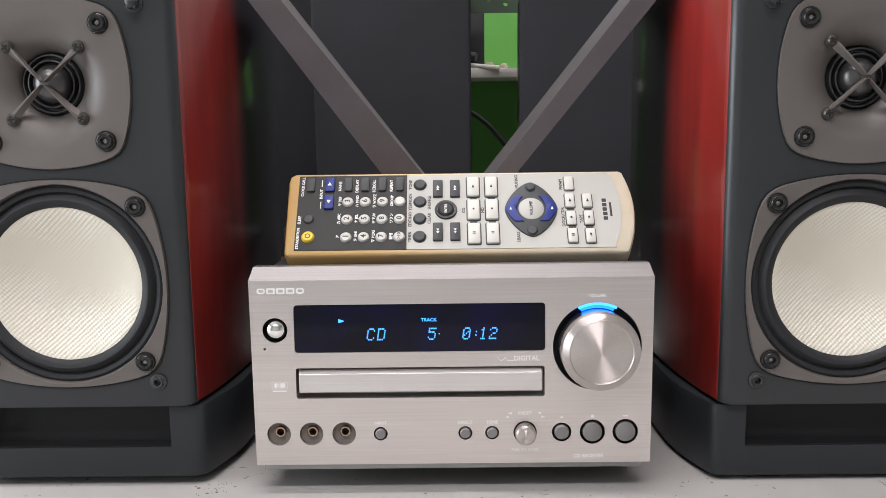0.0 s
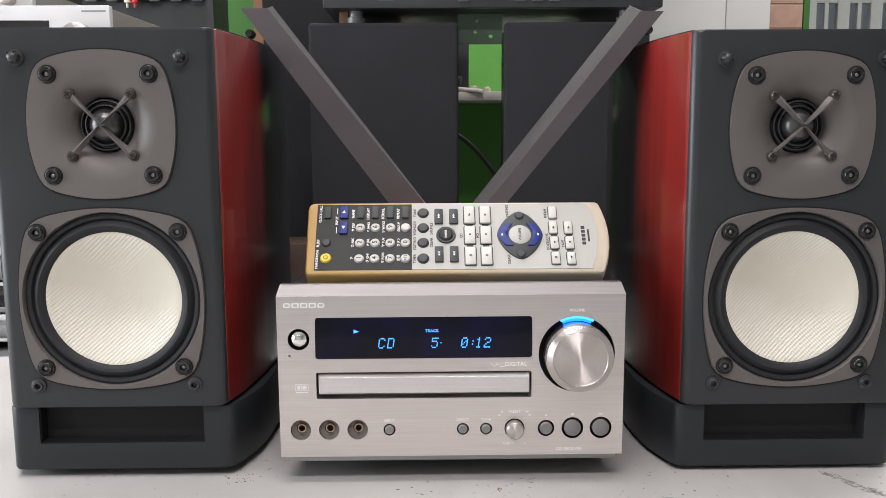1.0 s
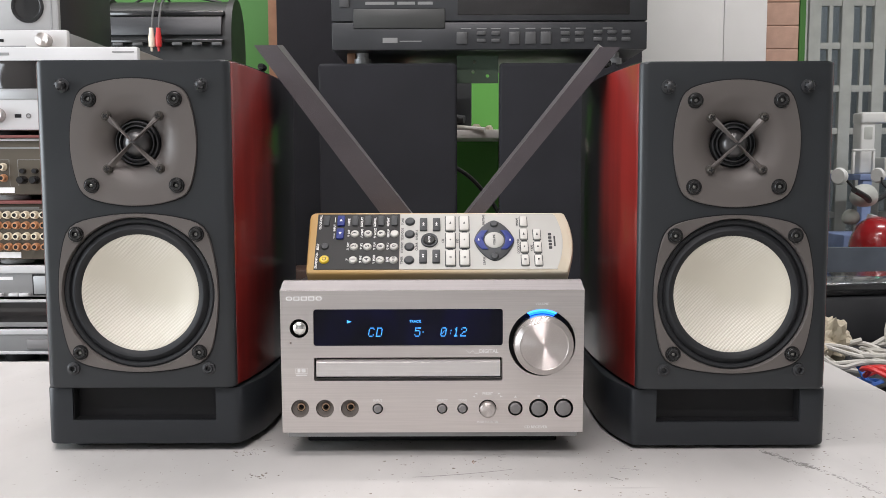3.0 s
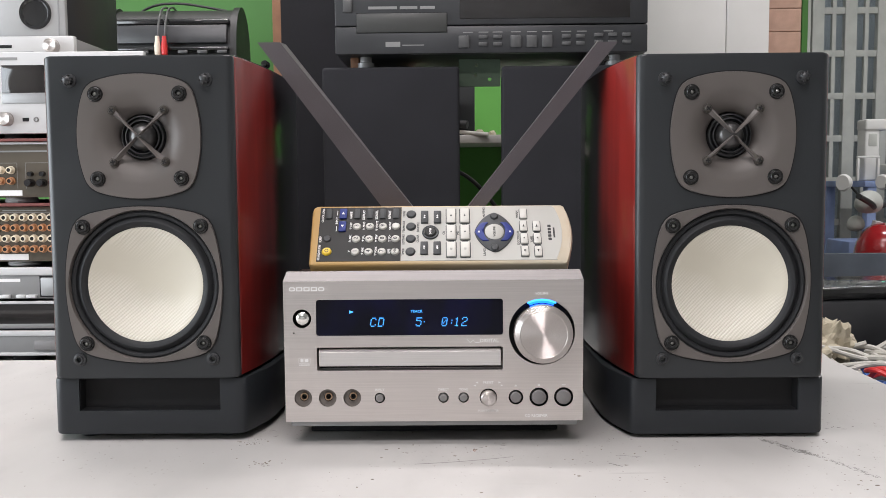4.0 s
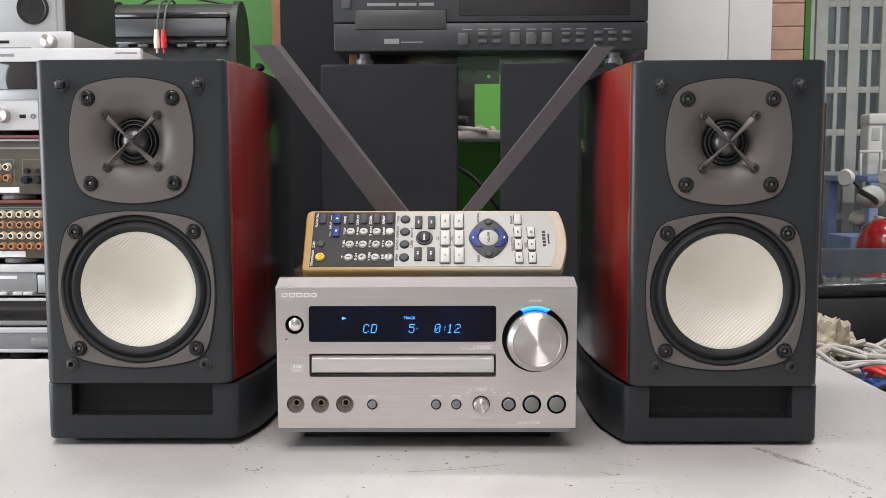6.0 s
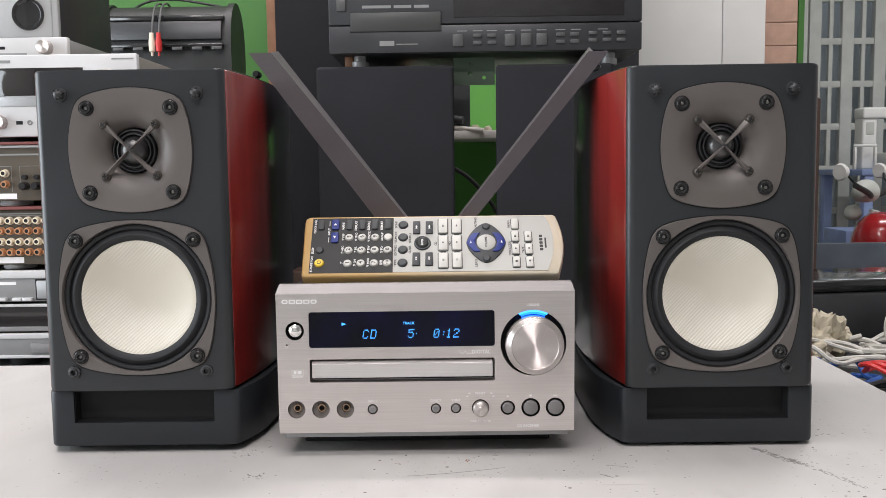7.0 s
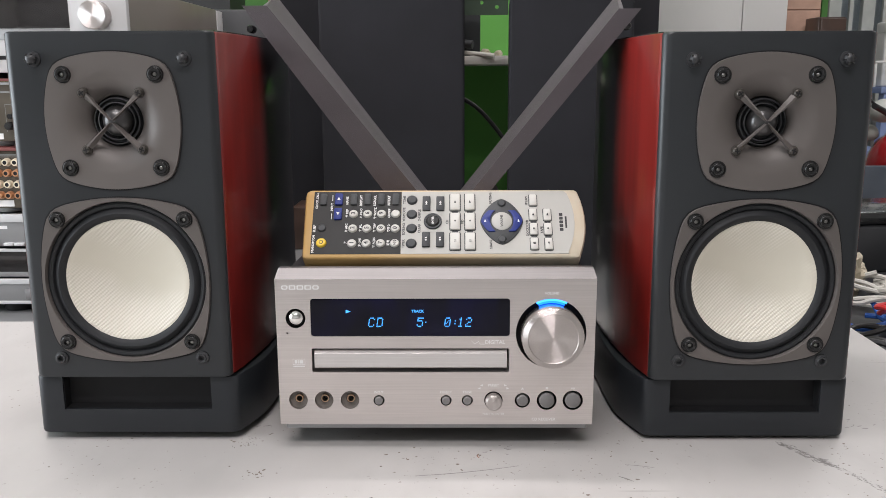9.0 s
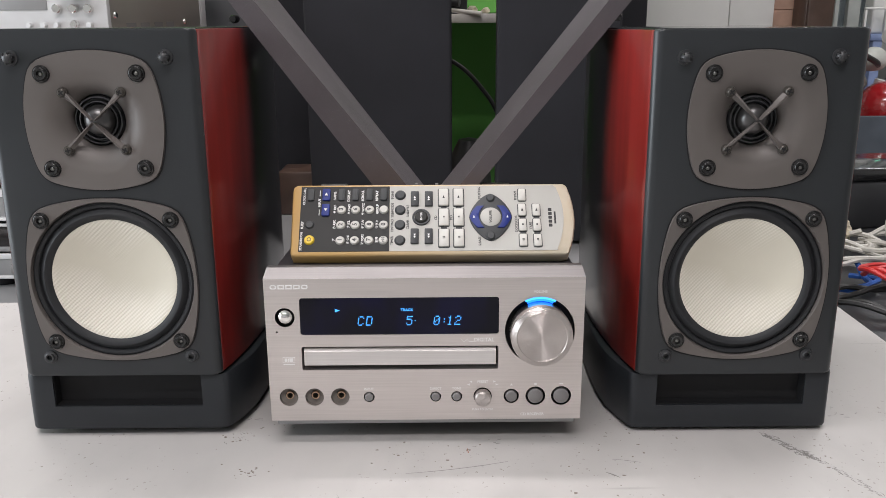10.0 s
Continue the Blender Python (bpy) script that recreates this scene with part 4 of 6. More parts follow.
# ---- the remote control ----
def remote():
    tilt = 40.0
    rm = thing("remote_control", "yellowed cream remote control leaning on its long side, many keys", "remote control", pose(0, 0.0202, 0.1268, -tilt, 0, 0))
    right = [(0.0952 + 0.0048 * (1 - ((k - 4) / 4.0) ** 2) + 0.0002 * k, -0.0048 + 0.0510 * k / 8.0) for k in range(9)]
    outline = [(0.0925, -0.0057)] + right + [(0.0948, 0.0474), (-0.0872, 0.0474), (-0.0894, 0.0460), (-0.0900, 0.0430), (-0.0888, -0.0020), (-0.0882, -0.0046), (-0.0860, -0.0057)]
    case = prism(outline, -0.0002, 0.0155, 0.0030)
    part("case", case, "remote", rm, "yellowed cream plastic case")
    face = [(0.0880, -0.0028)] + [(x - 0.0078, z * 0.9 + 0.0022) for x, z in right] + [(0.0870, 0.0455), (-0.0236, 0.0455), (-0.0232, -0.0028)]
    part("light_face", prism(face, -0.0006, 0.0004), "remote_face", rm, "pale grey key panel")
    part("dark_face", prism([(-0.0832, -0.0028), (-0.0233, -0.0028), (-0.0237, 0.0455), (-0.0836, 0.0455)], -0.0006, 0.0004), "remote_dark", rm, "charcoal key panel")

    def key(name, x, z, mesh, mat, label=""):
        return part(name, mesh, mat, rm, label, m=pose(x, -0.0006, z))

    small = prism(round_rect(-0.0022, 0.0022, -0.0044, 0.0044, 0.0006, 2), -0.0012, 0.0, 0.0004)
    small = finish(small, "key")
    for x in (-0.0769, -0.0561, -0.0468, -0.0373, -0.0277):
        key("key", x, 0.0391, small, "key_dark")
    blue = finish(prism(round_rect(-0.0027, 0.0027, -0.0045, 0.0045, 0.0009, 3), -0.0014, 0.0, 0.0005), "input_key")
    for z, d in ((0.0391, 1), (0.0275, -1)):
        k = key("input_key", -0.0664, z, blue, "key_blue", "blue arrow key")
        part("arrow", prism([(-0.0011, -0.0009 * d), (0.0011, -0.0009 * d), (0.0, 0.0012 * d)], -0.0016, -0.0013), "silk", k)
    key("sleep_key", -0.0767, 0.0168, finish(lathe([(0.0, -0.0012), (0.0022, -0.0011), (0.0029, -0.0004), (0.0030, 0.0)], 24), "sleep_key"), "key_dark")
    stand = key("standby_key", -0.0763, 0.0055, finish(lathe([(0.0, -0.0014), (0.0026, -0.0013), (0.0034, -0.0005), (0.0035, 0.0)], 28), "standby_key"), "key_yellow", "yellow standby key")
    part("power_mark", lathe([(0.0010, -0.00155), (0.0014, -0.00155), (0.0014, -0.0013), (0.0010, -0.0013)], 20), "ink", stand)
    white = finish(lathe([(0.0, -0.0014), (0.0023, -0.0013), (0.0030, -0.0005), (0.0031, 0.0)], 28), "number_key")
    names = {(0, 0): "3", (1, 0): "6", (2, 0): "9", (3, 0): "", (0, 1): "2", (1, 1): "5", (2, 1): "8", (3, 1): "0", (0, 2): "1", (1, 2): "4", (2, 2): "7", (3, 2): ">10"}
    above = {(0, 0): "サ DEF", (1, 0): "ハ MNO", (2, 0): "ラ WXYZ", (3, 0): "GROUP", (0, 1): "カ ABC", (1, 1): "ナ JKL", (2, 1): "ヤ TUV", (3, 1): "ワヲン", (0, 2): "ア", (1, 2): "タ GHI", (2, 2): "マ PQRS", (3, 2): "記号"}
    for (i, j), text in names.items():
        x, z = -0.0559 + 0.0095 * i, 0.0277 - 0.01135 * j
        k = key("number_key", x, z, white, "key_white", "round white number key")
        if text:
            part("numeral", lettering(text, 0.0036 if len(text) == 1 else 0.0024), "ink", k, m=pose(0, -0.00148, 0, 0, -90, 0))
        if (i, j) in above:
            write(above[(i, j)], 0.0019, x - 0.0043, z + 0.0006, "silk", rm, -0.00068, 90)
    for text, x, z, s in (("CLOCK CALL", -0.0812, 0.0383, 0.0019), ("NAME", -0.0606, 0.0384, 0.0021), ("DISPLAY", -0.0512, 0.0384, 0.0021), ("SCROLL", -0.0418, 0.0384, 0.0021), ("REPEAT", -0.0322, 0.0384, 0.0021), ("INPUT", -0.0708, 0.0333, 0.0020), ("SLEEP", -0.0816, 0.0165, 0.0020), ("STANDBY/ON", -0.0817, 0.0048, 0.0019)):
        write(text, s, x, z, "silk", rm, -0.00068, 90)
    for z in (0.0405, 0.0260):
        part("line", box(-0.0710, -0.0706, -0.0007, -0.0005, z - 0.0022, z + 0.0022), "silk", rm)
    dark = finish(lathe([(0.0, -0.0014), (0.0026, -0.0013), (0.0035, -0.0006), (0.0037, 0.0)], 28), "round_key")
    for z in (0.0386, 0.0273, 0.0163, 0.0049):
        key("round_key", -0.0164, z, dark, "key_dark")
    for text, x, z in (("TONE", -0.0216, 0.0388), ("YES/MODE", -0.0216, 0.0273), ("EDIT/NO", -0.0216, 0.0160), ("TIMER", -0.0216, 0.0048), ("SHUFFLE", -0.0112, 0.0268), ("CLEAR", -0.0112, 0.0165), ("CD", 0.0075, 0.0214), ("MD", 0.0178, 0.0214), ("MUTING", 0.0370, 0.0400), ("S.BASS", 0.0366, 0.0040), ("FM/AM", 0.0613, 0.0378), ("DOCK/CDR", 0.0612, 0.0165), ("TAPE", 0.0708, 0.0150)):
        write(text, 0.0021, x, z, "ink", rm, -0.00068, 90)
    skip = finish(prism(round_rect(-0.0027, 0.0027, -0.0056, 0.0056, 0.0005, 2), -0.0014, 0.0, 0.0005), "skip_key")
    for x, z, d in ((-0.0066, 0.0356, 1), (0.0028, 0.0355, 1), (-0.0066, 0.0076, -1), (0.0027, 0.0076, -1)):
        k = key("skip_key", x, z, skip, "key_dark", "dark skip key")
        for s in (-0.0008, 0.0008):
            part("arrow", prism([(-0.0008, s - 0.0006 * d), (0.0008, s - 0.0006 * d), (0.0, s + 0.0008 * d)], -0.0016, -0.0013), "silk", k)
    part("enter_ring", lathe([(0.0046, -0.0010), (0.0058, -0.0012), (0.0061, -0.0006), (0.0061, 0.0)], 36), "key_dark", rm, m=pose(-0.0022, -0.0006, 0.0218))
    enter = key("enter_key", -0.0022, 0.0218, finish(lathe([(0.0, -0.0018), (0.0034, -0.0018), (0.0043, -0.0010), (0.0044, 0.0)], 32), "enter_key"), "remote_dark", "round dark enter key")
    part("lettering", lettering("ENTER", 0.0017), "silk", enter, m=pose(0, -0.00188, 0, 0, -90, 0))
    big = finish(prism(round_rect(-0.0033, 0.0033, -0.0064, 0.0064, 0.0007, 3), -0.0016, 0.0, 0.0006), "deck_key")
    rim = finish(prism(round_rect(-0.0039, 0.0039, -0.0070, 0.0070, 0.0010, 3), -0.0002, 0.0), "key_rim")
    link = finish(box(-0.0020, 0.0020, -0.0002, 0.0, -0.0012, 0.0012), "key_link")
    lit = finish(prism(round_rect(-0.0025, 0.0025, -0.0044, 0.0044, 0.0007, 3), -0.0014, 0.0, 0.0005), "small_key")
    lrim = finish(prism(round_rect(-0.0030, 0.0030, -0.0049, 0.0049, 0.0010, 3), -0.0002, 0.0), "key_rim")

    def deck(x, z, kind, mesh, rim_mesh, name):
        key("key_rim", x, z, rim_mesh, "key_dark")
        k = key(name, x, z, mesh, "key_white", "white deck key")
        if kind in (1, -1):
            part("mark", prism([(-0.0007, -0.0010 * kind), (0.0007, -0.0010 * kind), (0.0, 0.0010 * kind)], -0.0018, -0.0013), "ink", k)
        elif kind == 2:
            part("mark", box(-0.0005, 0.0005, -0.0018, -0.0013, -0.0005, 0.0005), "ink", k)
        elif kind == 3:
            part("mark", box(-0.0008, 0.0008, -0.0018, -0.0013, 0.0003, 0.0006, bm=box(-0.0008, 0.0008, -0.0018, -0.0013, -0.0006, -0.0003)), "ink", k)

    for x in (0.0128, 0.0228):
        for z, kind in ((0.0365, 1), (0.0214, 2), (0.0062, 3)):
            deck(x, z, kind, big, rim, "deck_key")
        for z in (0.0290, 0.0138):
            key("key_link", x, z, link, "key_dark")
    deck(0.0657, 0.0380, 0, lit, lrim, "small_key")
    for z, kind in ((0.0266, 1), (0.0154, 2), (0.0043, 3)):
        deck(0.0653, z, kind, lit, lrim, "small_key")
    for z, kind in ((0.0265, 1), (0.0154, 2), (0.0041, -1)):
        deck(0.0748, z, kind, lit, lrim, "small_key")
    for x in (0.0655, 0.0748):
        for z in (0.0210, 0.0098):
            key("key_link", x, z, link, "key_dark")

    # volume pad
    pad = []
    for i in range(48):
        t = 2 * math.pi * i / 48
        c, s = math.cos(t), math.sin(t)
        k = (abs(c) ** 1.5 + abs(s) ** 1.5) ** (-1 / 1.5)
        pad.append((0.0144 * c * k, 0.0176 * s * k))
    centre = (0.0441, 0.0214)
    vol = key("volume_pad", *centre, finish(prism(pad, -0.0010, 0.0, 0.0004), "volume_pad"), "key_dark", "dark rounded diamond with blue side keys")
    part("mute_key", lathe([(0.0, -0.0022), (0.0022, -0.0021), (0.0029, -0.0014), (0.0030, -0.0008)], 24), "key_dark", vol, m=pose(0.0002, 0, 0.0142))
    part("bass_key", lathe([(0.0, -0.0022), (0.0022, -0.0021), (0.0029, -0.0014), (0.0030, -0.0008)], 24), "key_dark", vol, m=pose(-0.0002, 0, -0.0140))
    part("volume_key", lathe([(0.0, -0.0014), (0.0064, -0.0014), (0.0069, -0.0011), (0.0070, -0.0008)], 36), "remote_face", vol)
    part("lettering", lettering("VOLUME", 0.0021), "ink", vol, m=pose(0, -0.0015, 0, 0, -90, 0))
    for sgn in (-1, 1):
        wing = []
        for a in range(-56, 57, 8):
            wing.append((sgn * 0.0078 * math.cos(radians(a)), 0.0086 * math.sin(radians(a)) * 1.15))
        for a in range(56, -57, -8):
            t = radians(a)
            wing.append((sgn * (0.0140 - 0.0052 * abs(a / 56.0) ** 1.25), 0.0088 * math.sin(t) * 1.12))
        w = part("blue_key", prism(wing, -0.0017, -0.0006, 0.0003), "key_blue", vol, "blue curved volume key")
        part("arrow", prism([(sgn * 0.0112, 0.0010), (sgn * 0.0112 + 0.0007, -0.0010), (sgn * 0.0112 - 0.0007, -0.0010)], -0.0019, -0.0016), "silk", w)
    mark = bmesh.new()
    for k in range(5):
        prism(round_rect(-0.0012, 0.0012, -0.0070 + 0.0029 * k, -0.0047 + 0.0029 * k, 0.0004, 2), -0.00008, 0.00002, bm=mark)
    part("maker_mark", mark, "ink", rm, "maker's mark in plain black shapes", m=pose(0.0840, -0.0006, 0.0212))
    part("model_mark", bar_mark(-0.0006, 0.0006, -0.0045, 0.0045), "ink", rm, m=pose(0.0872, -0.0006, 0.0210))


remote()


# ---- the V-shaped stand behind the remote ----
def v_stand():
    """Two arms of bent sheet: a narrow front strip and a deep upper strip that slopes back."""
    root = thing("v_stand", "dark grey flecked metal stand with two arms in a V", "stand")
    low, thick = 0.1215, 0.0030
    for sgn, high, front, deep, outer, fold, inner in (
            (-1, 0.2880, 0.0775, 0.203, (-0.0110, -0.1343), (0.0148, -0.1170), (0.0044, -0.1360)),
            (1, 0.2835, 0.0630, 0.1724, (0.0059, 0.1383), (-0.0064, 0.1232), (-0.0023, 0.1416))):
        rings = []
        for k, z in enumerate((low, high)):
            rise = 0.0 if k == 0 else 0.0185
            o, f, n = outer[k], fold[k], inner[k]
            rings.append([(o, front, z), (f, front, z), (n, deep, z + rise), (n + sgn * 0.003, deep, z + rise - thick * k),
                          (f + sgn * 0.004, front + 0.0045, z), (o, front + thick, z)])
        own = loft(rings)
        edges = [e for e in own.edges if len(e.link_faces) == 2 and e.calc_face_angle(0) > 0.2]
        bmesh.ops.bevel(own, geom=edges, offset=0.0007, segments=2, profile=0.5, affect="EDGES")
        part("arm", own, "bar", root, "flecked dark grey arm")
        part("bolt", lathe([(0.0, -0.002), (0.0022, -0.002), (0.0028, 0.0), (0.0028, 0.008)], 16), "bolt", root, m=pose(sgn * 0.1300, front + 0.004, 0.2725))
        part("prong", loft([[(sgn * 0.0075 + 0.0005 + d, 0.090, 0.118), (sgn * 0.0075 + 0.0005 + d, 0.093, 0.118), (sgn * 0.0075 + 0.0005 + d * 0.3, 0.093, 0.1555), (sgn * 0.0075 + 0.0005 + d * 0.3, 0.090, 0.1555)] for d in (-0.0035, 0.0035)]), "silver_dark", root)
    part("foot_plate", box(-0.055, 0.055, 0.070, 0.195, 0.1165, 0.1216, 0.001), "bar", root)
    for x in (-0.068, 0.052):
        part("bracket", box(x - 0.010, x + 0.010, 0.100, 0.104, 0.1150, 0.1535, 0.0008), "silver_dark", root, "small grey bracket end")


v_stand()


# ---- behind the table: black speakers with a CD player on top ----
def back_speaker(x0, x1):
    root = thing("shelf_speaker", "black cloth-fronted bookshelf speaker standing on the bench", "loudspeaker", pose(0, 0.65, -0.045), "pair of black speakers on the bench")
    part("cabinet", box(x0 + 0.006, x1 - 0.006, 0.014, 0.12, 0.0, 0.3900, 0.004), "black_box", root)
    part("grille", box(x0, x1, 0.0, 0.013, 0.004, 0.3912, 0.005, 3), "cloth", root, "black cloth grille")


back_speaker(-0.1706, 0.0271)
back_speaker(0.0878, 0.2560)


def cd_player():
    root = thing("cd_player", "black full-width CD player on two black speakers", "CD player", pose(-0.1500, 0.648, 0.3640))
    part("case", box(0.0, 0.446, 0.012, 0.290, 0.0, 0.110, 0.002), "black_box", root, "black sheet metal case")
    part("lower_front", box(0.0, 0.446, 0.0, 0.012, 0.0, 0.0385, 0.0018), "black_box", root)
    part("upper_front", box(0.0, 0.446, 0.0, 0.012, 0.0400, 0.110, 0.0018), "black_box", root)
    tray = part("disc_tray", box(0.0310, 0.1600, -0.0016, 0.002, 0.0300, 0.0570, 0.0012), "tray_grey", root, "long grey-black disc tray")
    part("tray_line", box(0.0305, 0.1605, -0.0004, 0.001, 0.0294, 0.0576), "hole", root)
    part("power_button", box(0.0120, 0.0250, -0.0022, 0.002, 0.0590, 0.0760, 0.001), "dark_button", root)
    part("window", box(0.1780, 0.4210, -0.0006, 0.002, 0.0480, 0.1040, 0.001), "smoke", root, "dark glossy display window")
    big = finish(box(-0.0075, 0.0075, -0.0024, 0.002, -0.0085, 0.0085, 0.001), "button")
    tiny = finish(box(-0.0062, 0.0062, -0.0022, 0.002, -0.0026, 0.0026, 0.0008), "small_button")
    for x in (0.1840, 0.2580, 0.2810, 0.3030):
        part("button", big, "dark_button", root, m=pose(x, 0, 0.0160))
    for x in (0.2115, 0.2320, 0.3300, 0.3500):
        for z in (0.0125, 0.0225):
            part("small_button", tiny, "dark_button", root, m=pose(x, 0, z))
    for x in (0.3760, 0.3960, 0.4160):
        for z in (0.0140, 0.0240):
            part("small_button", tiny, "dark_button", root, m=pose(x, 0, z))
    part("model_mark", bar_mark(0.0720, 0.0930, 0.0100, 0.0170, -0.0002), "grey_print", root)
    part("small_print", bar_mark(0.0960, 0.1270, 0.0115, 0.0128, -0.0002), "grey_print", root)
    for x0, x1 in ((0.0480, 0.0890), (0.0930, 0.1180), (0.1220, 0.1430)):
        part("maker_mark", bar_mark(x0, x1, 0.0628, 0.0668, -0.0002), "grey_print", root)
    for x in (0.190, 0.212, 0.232, 0.258, 0.281, 0.303, 0.330, 0.352, 0.390):
        part("small_print", bar_mark(x - 0.007, x + 0.007, 0.0288, 0.0300, -0.0002), "grey_print", root)
    foot = finish(lathe([(0.0, -0.0175), (0.012, -0.0175), (0.0125, -0.016), (0.0125, -0.0085), (0.009, -0.0075), (0.009, 0.0), (0.0, 0.0)], 24, axis="z"), "foot")
    for x in (0.040, 0.405):
        for y in (0.035, 0.20):
            part("foot", foot, "silver_dark" if y < 0.1 else "hole", root, "metal foot", m=pose(x, y, 0.0))
    part("wood_block", box(0.018, 0.030, 0.030, 0.060, -0.0173, 0.0, 0.001), "brown", root, "small wood packing piece")


cd_player()


def hole_plate():
    cutter = bmesh.new()
    for x, z in ((0.053, 0.351), (0.051, 0.337), (0.072, 0.331)):
        prism(circle(x, z, 0.0026, 14), 0.66, 0.70, bm=cutter)
    root = thing("bracket_plate", "dark green drilled steel plate between black speakers", "bracket")
    part("plate", carve(box(0.0273, 0.0876, 0.680, 0.683, 0.3205, 0.3600), cutter), "plate_green", root)


hole_plate()
solid("dark_box", box(0.000, 0.0640, 1.150, 1.21, 0.275, 0.42, 0.003), "key_dark", "dark grey box standing on the wall shelf", "box")


def tall_speaker():
    root = thing("floor_speaker", "tall black cloth loudspeaker with a brown wooden edge", "loudspeaker", pose(-0.3027, 0.95, -0.045))
    part("cabinet", box(0.0, 0.24, 0.006, 0.165, 0.0, 1.02, 0.002), "brown", root, "brown wood cabinet")
    part("grille", box(0.0160, 0.2240, 0.0, 0.006, 0.01, 1.01, 0.003), "cloth", root, "black cloth grille")


tall_speaker()


def black_filler():
    # Added black block: fills the gap, keeps green out of view and reflections.
    root = thing("floor_speaker", "black block added to fill the gap behind the shelf speakers", "loudspeaker", pose(0.262, 1.03, -0.045))
    part("cabinet", box(0.0, 0.116, 0.0, 0.090, 0.0, 0.590, 0.003), "black_box", root)
    part("grille", box(0.002, 0.114, -0.007, -0.001, 0.006, 0.586, 0.002), "cloth", root, "black cloth grille")


black_filler()
solid("storage_box", box(-0.455, -0.306, 0.96, 1.10, -0.045, 0.351, 0.004), "black_box", "tall black storage box beside the tall speaker", "box")
solid("wooden_box", box(-0.256, -0.172, 0.850, 0.930, -0.045, 0.027, 0.003), "walnut", "dark brown wooden box standing before the tall speaker", "box")
solid("black_bag", lathe([(0.0, 0.0), (0.035, 0.0), (0.040, 0.03), (0.034, 0.080), (0.018, 0.112), (0.0, 0.116)], 24, axis="z"), "cable_black", "soft black bag standing between the speakers", "bag", pose(0.060, 0.93, -0.045))
solid("power_cable", tube([(0.005, 0.96, 0.208), (0.032, 0.95, 0.198), (0.058, 0.95, 0.180), (0.084, 0.95, 0.150), (0.105, 0.95, 0.122), (0.14, 0.93, 0.04), (0.16, 0.92, -0.041), (0.25, 0.92, -0.041)], 0.0038), "cable_black", "thin black cable hanging behind the speakers", "cable")
solid("wall_panel", box(0.062, 0.40, 1.486, 1.498, 0.277, 0.60, 0.002), "green_bright", "bright green painted panel above the shelf", "panel", kind="structure")


def shelf_clutter():
    root = thing("adhesive_tube", "small dark tube with a pale nozzle lying on the shelf", "tube", pose(-0.01, 1.155, 0.283, 0, 7, -18))
    part("tube_body", moved(lathe([(0.0, -0.03), (0.008, -0.03), (0.009, 0.04), (0.004, 0.045), (0.0, 0.045)], 16), pose(0.03, 0, 0.02, 0, 30, 90)), "key_dark", root)
    part("nozzle", moved(lathe([(0.0, -0.02), (0.005, -0.02), (0.003, 0.09), (0.0, 0.09)], 12), pose(0.085, 0, 0.004, 0, 0, 90)), "shelf", root)
    for x, y, s in ((0.02, 1.17, 0.012), (0.05, 1.18, 0.009), (0.075, 1.20, 0.013), (0.10, 1.19, 0.010)):
        bm = bmesh.new()
        bmesh.ops.create_icosphere(bm, subdivisions=2, radius=s)
        for v in bm.verts:
            v.co *= 0.8 + 0.5 * noise.noise(v.co * 90 + Vector((x * 50, 0, 0)))
            v.co.z *= 0.7
        solid("crumpled_scrap", bm, "paper", "small crumpled brownish scrap on the shelf", "scrap", pose(x, y, 0.275 + s * 0.6))


shelf_clutter()


# ---- stacked hi-fi units on the left of the bench ----
def rack_unit(name, label, z0, z1, mat, y=0.47, x0=-0.80, x1=-0.364, depth=0.30, case="silver_dark"):
    root = thing(name, label, "hi-fi unit", pose(0, y, z0), "stack of hi-fi units on the bench")
    h = z1 - z0
    part("case", box(x0 + 0.002, x1 - 0.002, 0.010, depth, 0.0, h - 0.002, 0.0015), case, root)
    part("front", box(x0, x1, 0.0, 0.010, 0.0, h, 0.0015), mat, root)
    return root


def feet(root, drop, x0=-0.77, x1=-0.394, mat="hole"):
    foot = finish(lathe([(0.0, -drop), (0.019, -drop), (0.020, -drop * 0.7), (0.018, 0.0), (0.0, 0.0)], 24, axis="z"), "foot")
    for x in (x0, -0.535, x1):
        for y in (0.030, 0.24):
            part("foot", foot, mat, root, m=pose(x, y, 0))


d3 = rack_unit("cassette_deck", "grey-silver cassette deck at the foot of the stack", -0.0330, -0.0010, "silver_dark")
part("top_edge", box(-0.80, -0.364, -0.002, 0.010, 0.0250, 0.0320, 0.001), "silver_plastic", d3)
part("bottom_edge", box(-0.80, -0.364, -0.002, 0.010, 0.0, 0.0040, 0.001), "silver_plastic", d3)
part("door", box(-0.512, -0.40, -0.004, 0.002, 0.0070, 0.0190, 0.001), "grey_key", d3)
feet(d3, 0.0120)
d2 = rack_unit("tuner", "dark fronted tuner with a silver lower edge", 0.0015, 0.0365, "smoke")
part("edge", box(-0.80, -0.364, -0.002, 0.010, 0.0, 0.0060, 0.001), "silver_dark", d2)
part("top_edge", box(-0.80, -0.364, -0.002, 0.010, 0.0310, 0.0348, 0.001), "silver_plastic", d2)
feet(d2, 0.0025)
d1 = rack_unit("tape_deck", "silver tape deck with a dark cassette door", 0.0390, 0.0790, "silver_dark")
part("top_edge", box(-0.80, -0.364, -0.003, 0.010, 0.0300, 0.0400, 0.001), "silver_plastic", d1, "bright silver upper edge")
part("door", box(-0.500, -0.400, -0.0045, 0.002, 0.0040, 0.0270, 0.0015), "silver_dark", d1)
part("door_line", box(-0.502, -0.398, -0.002, 0.001, 0.0025, 0.0285), "hole", d1)
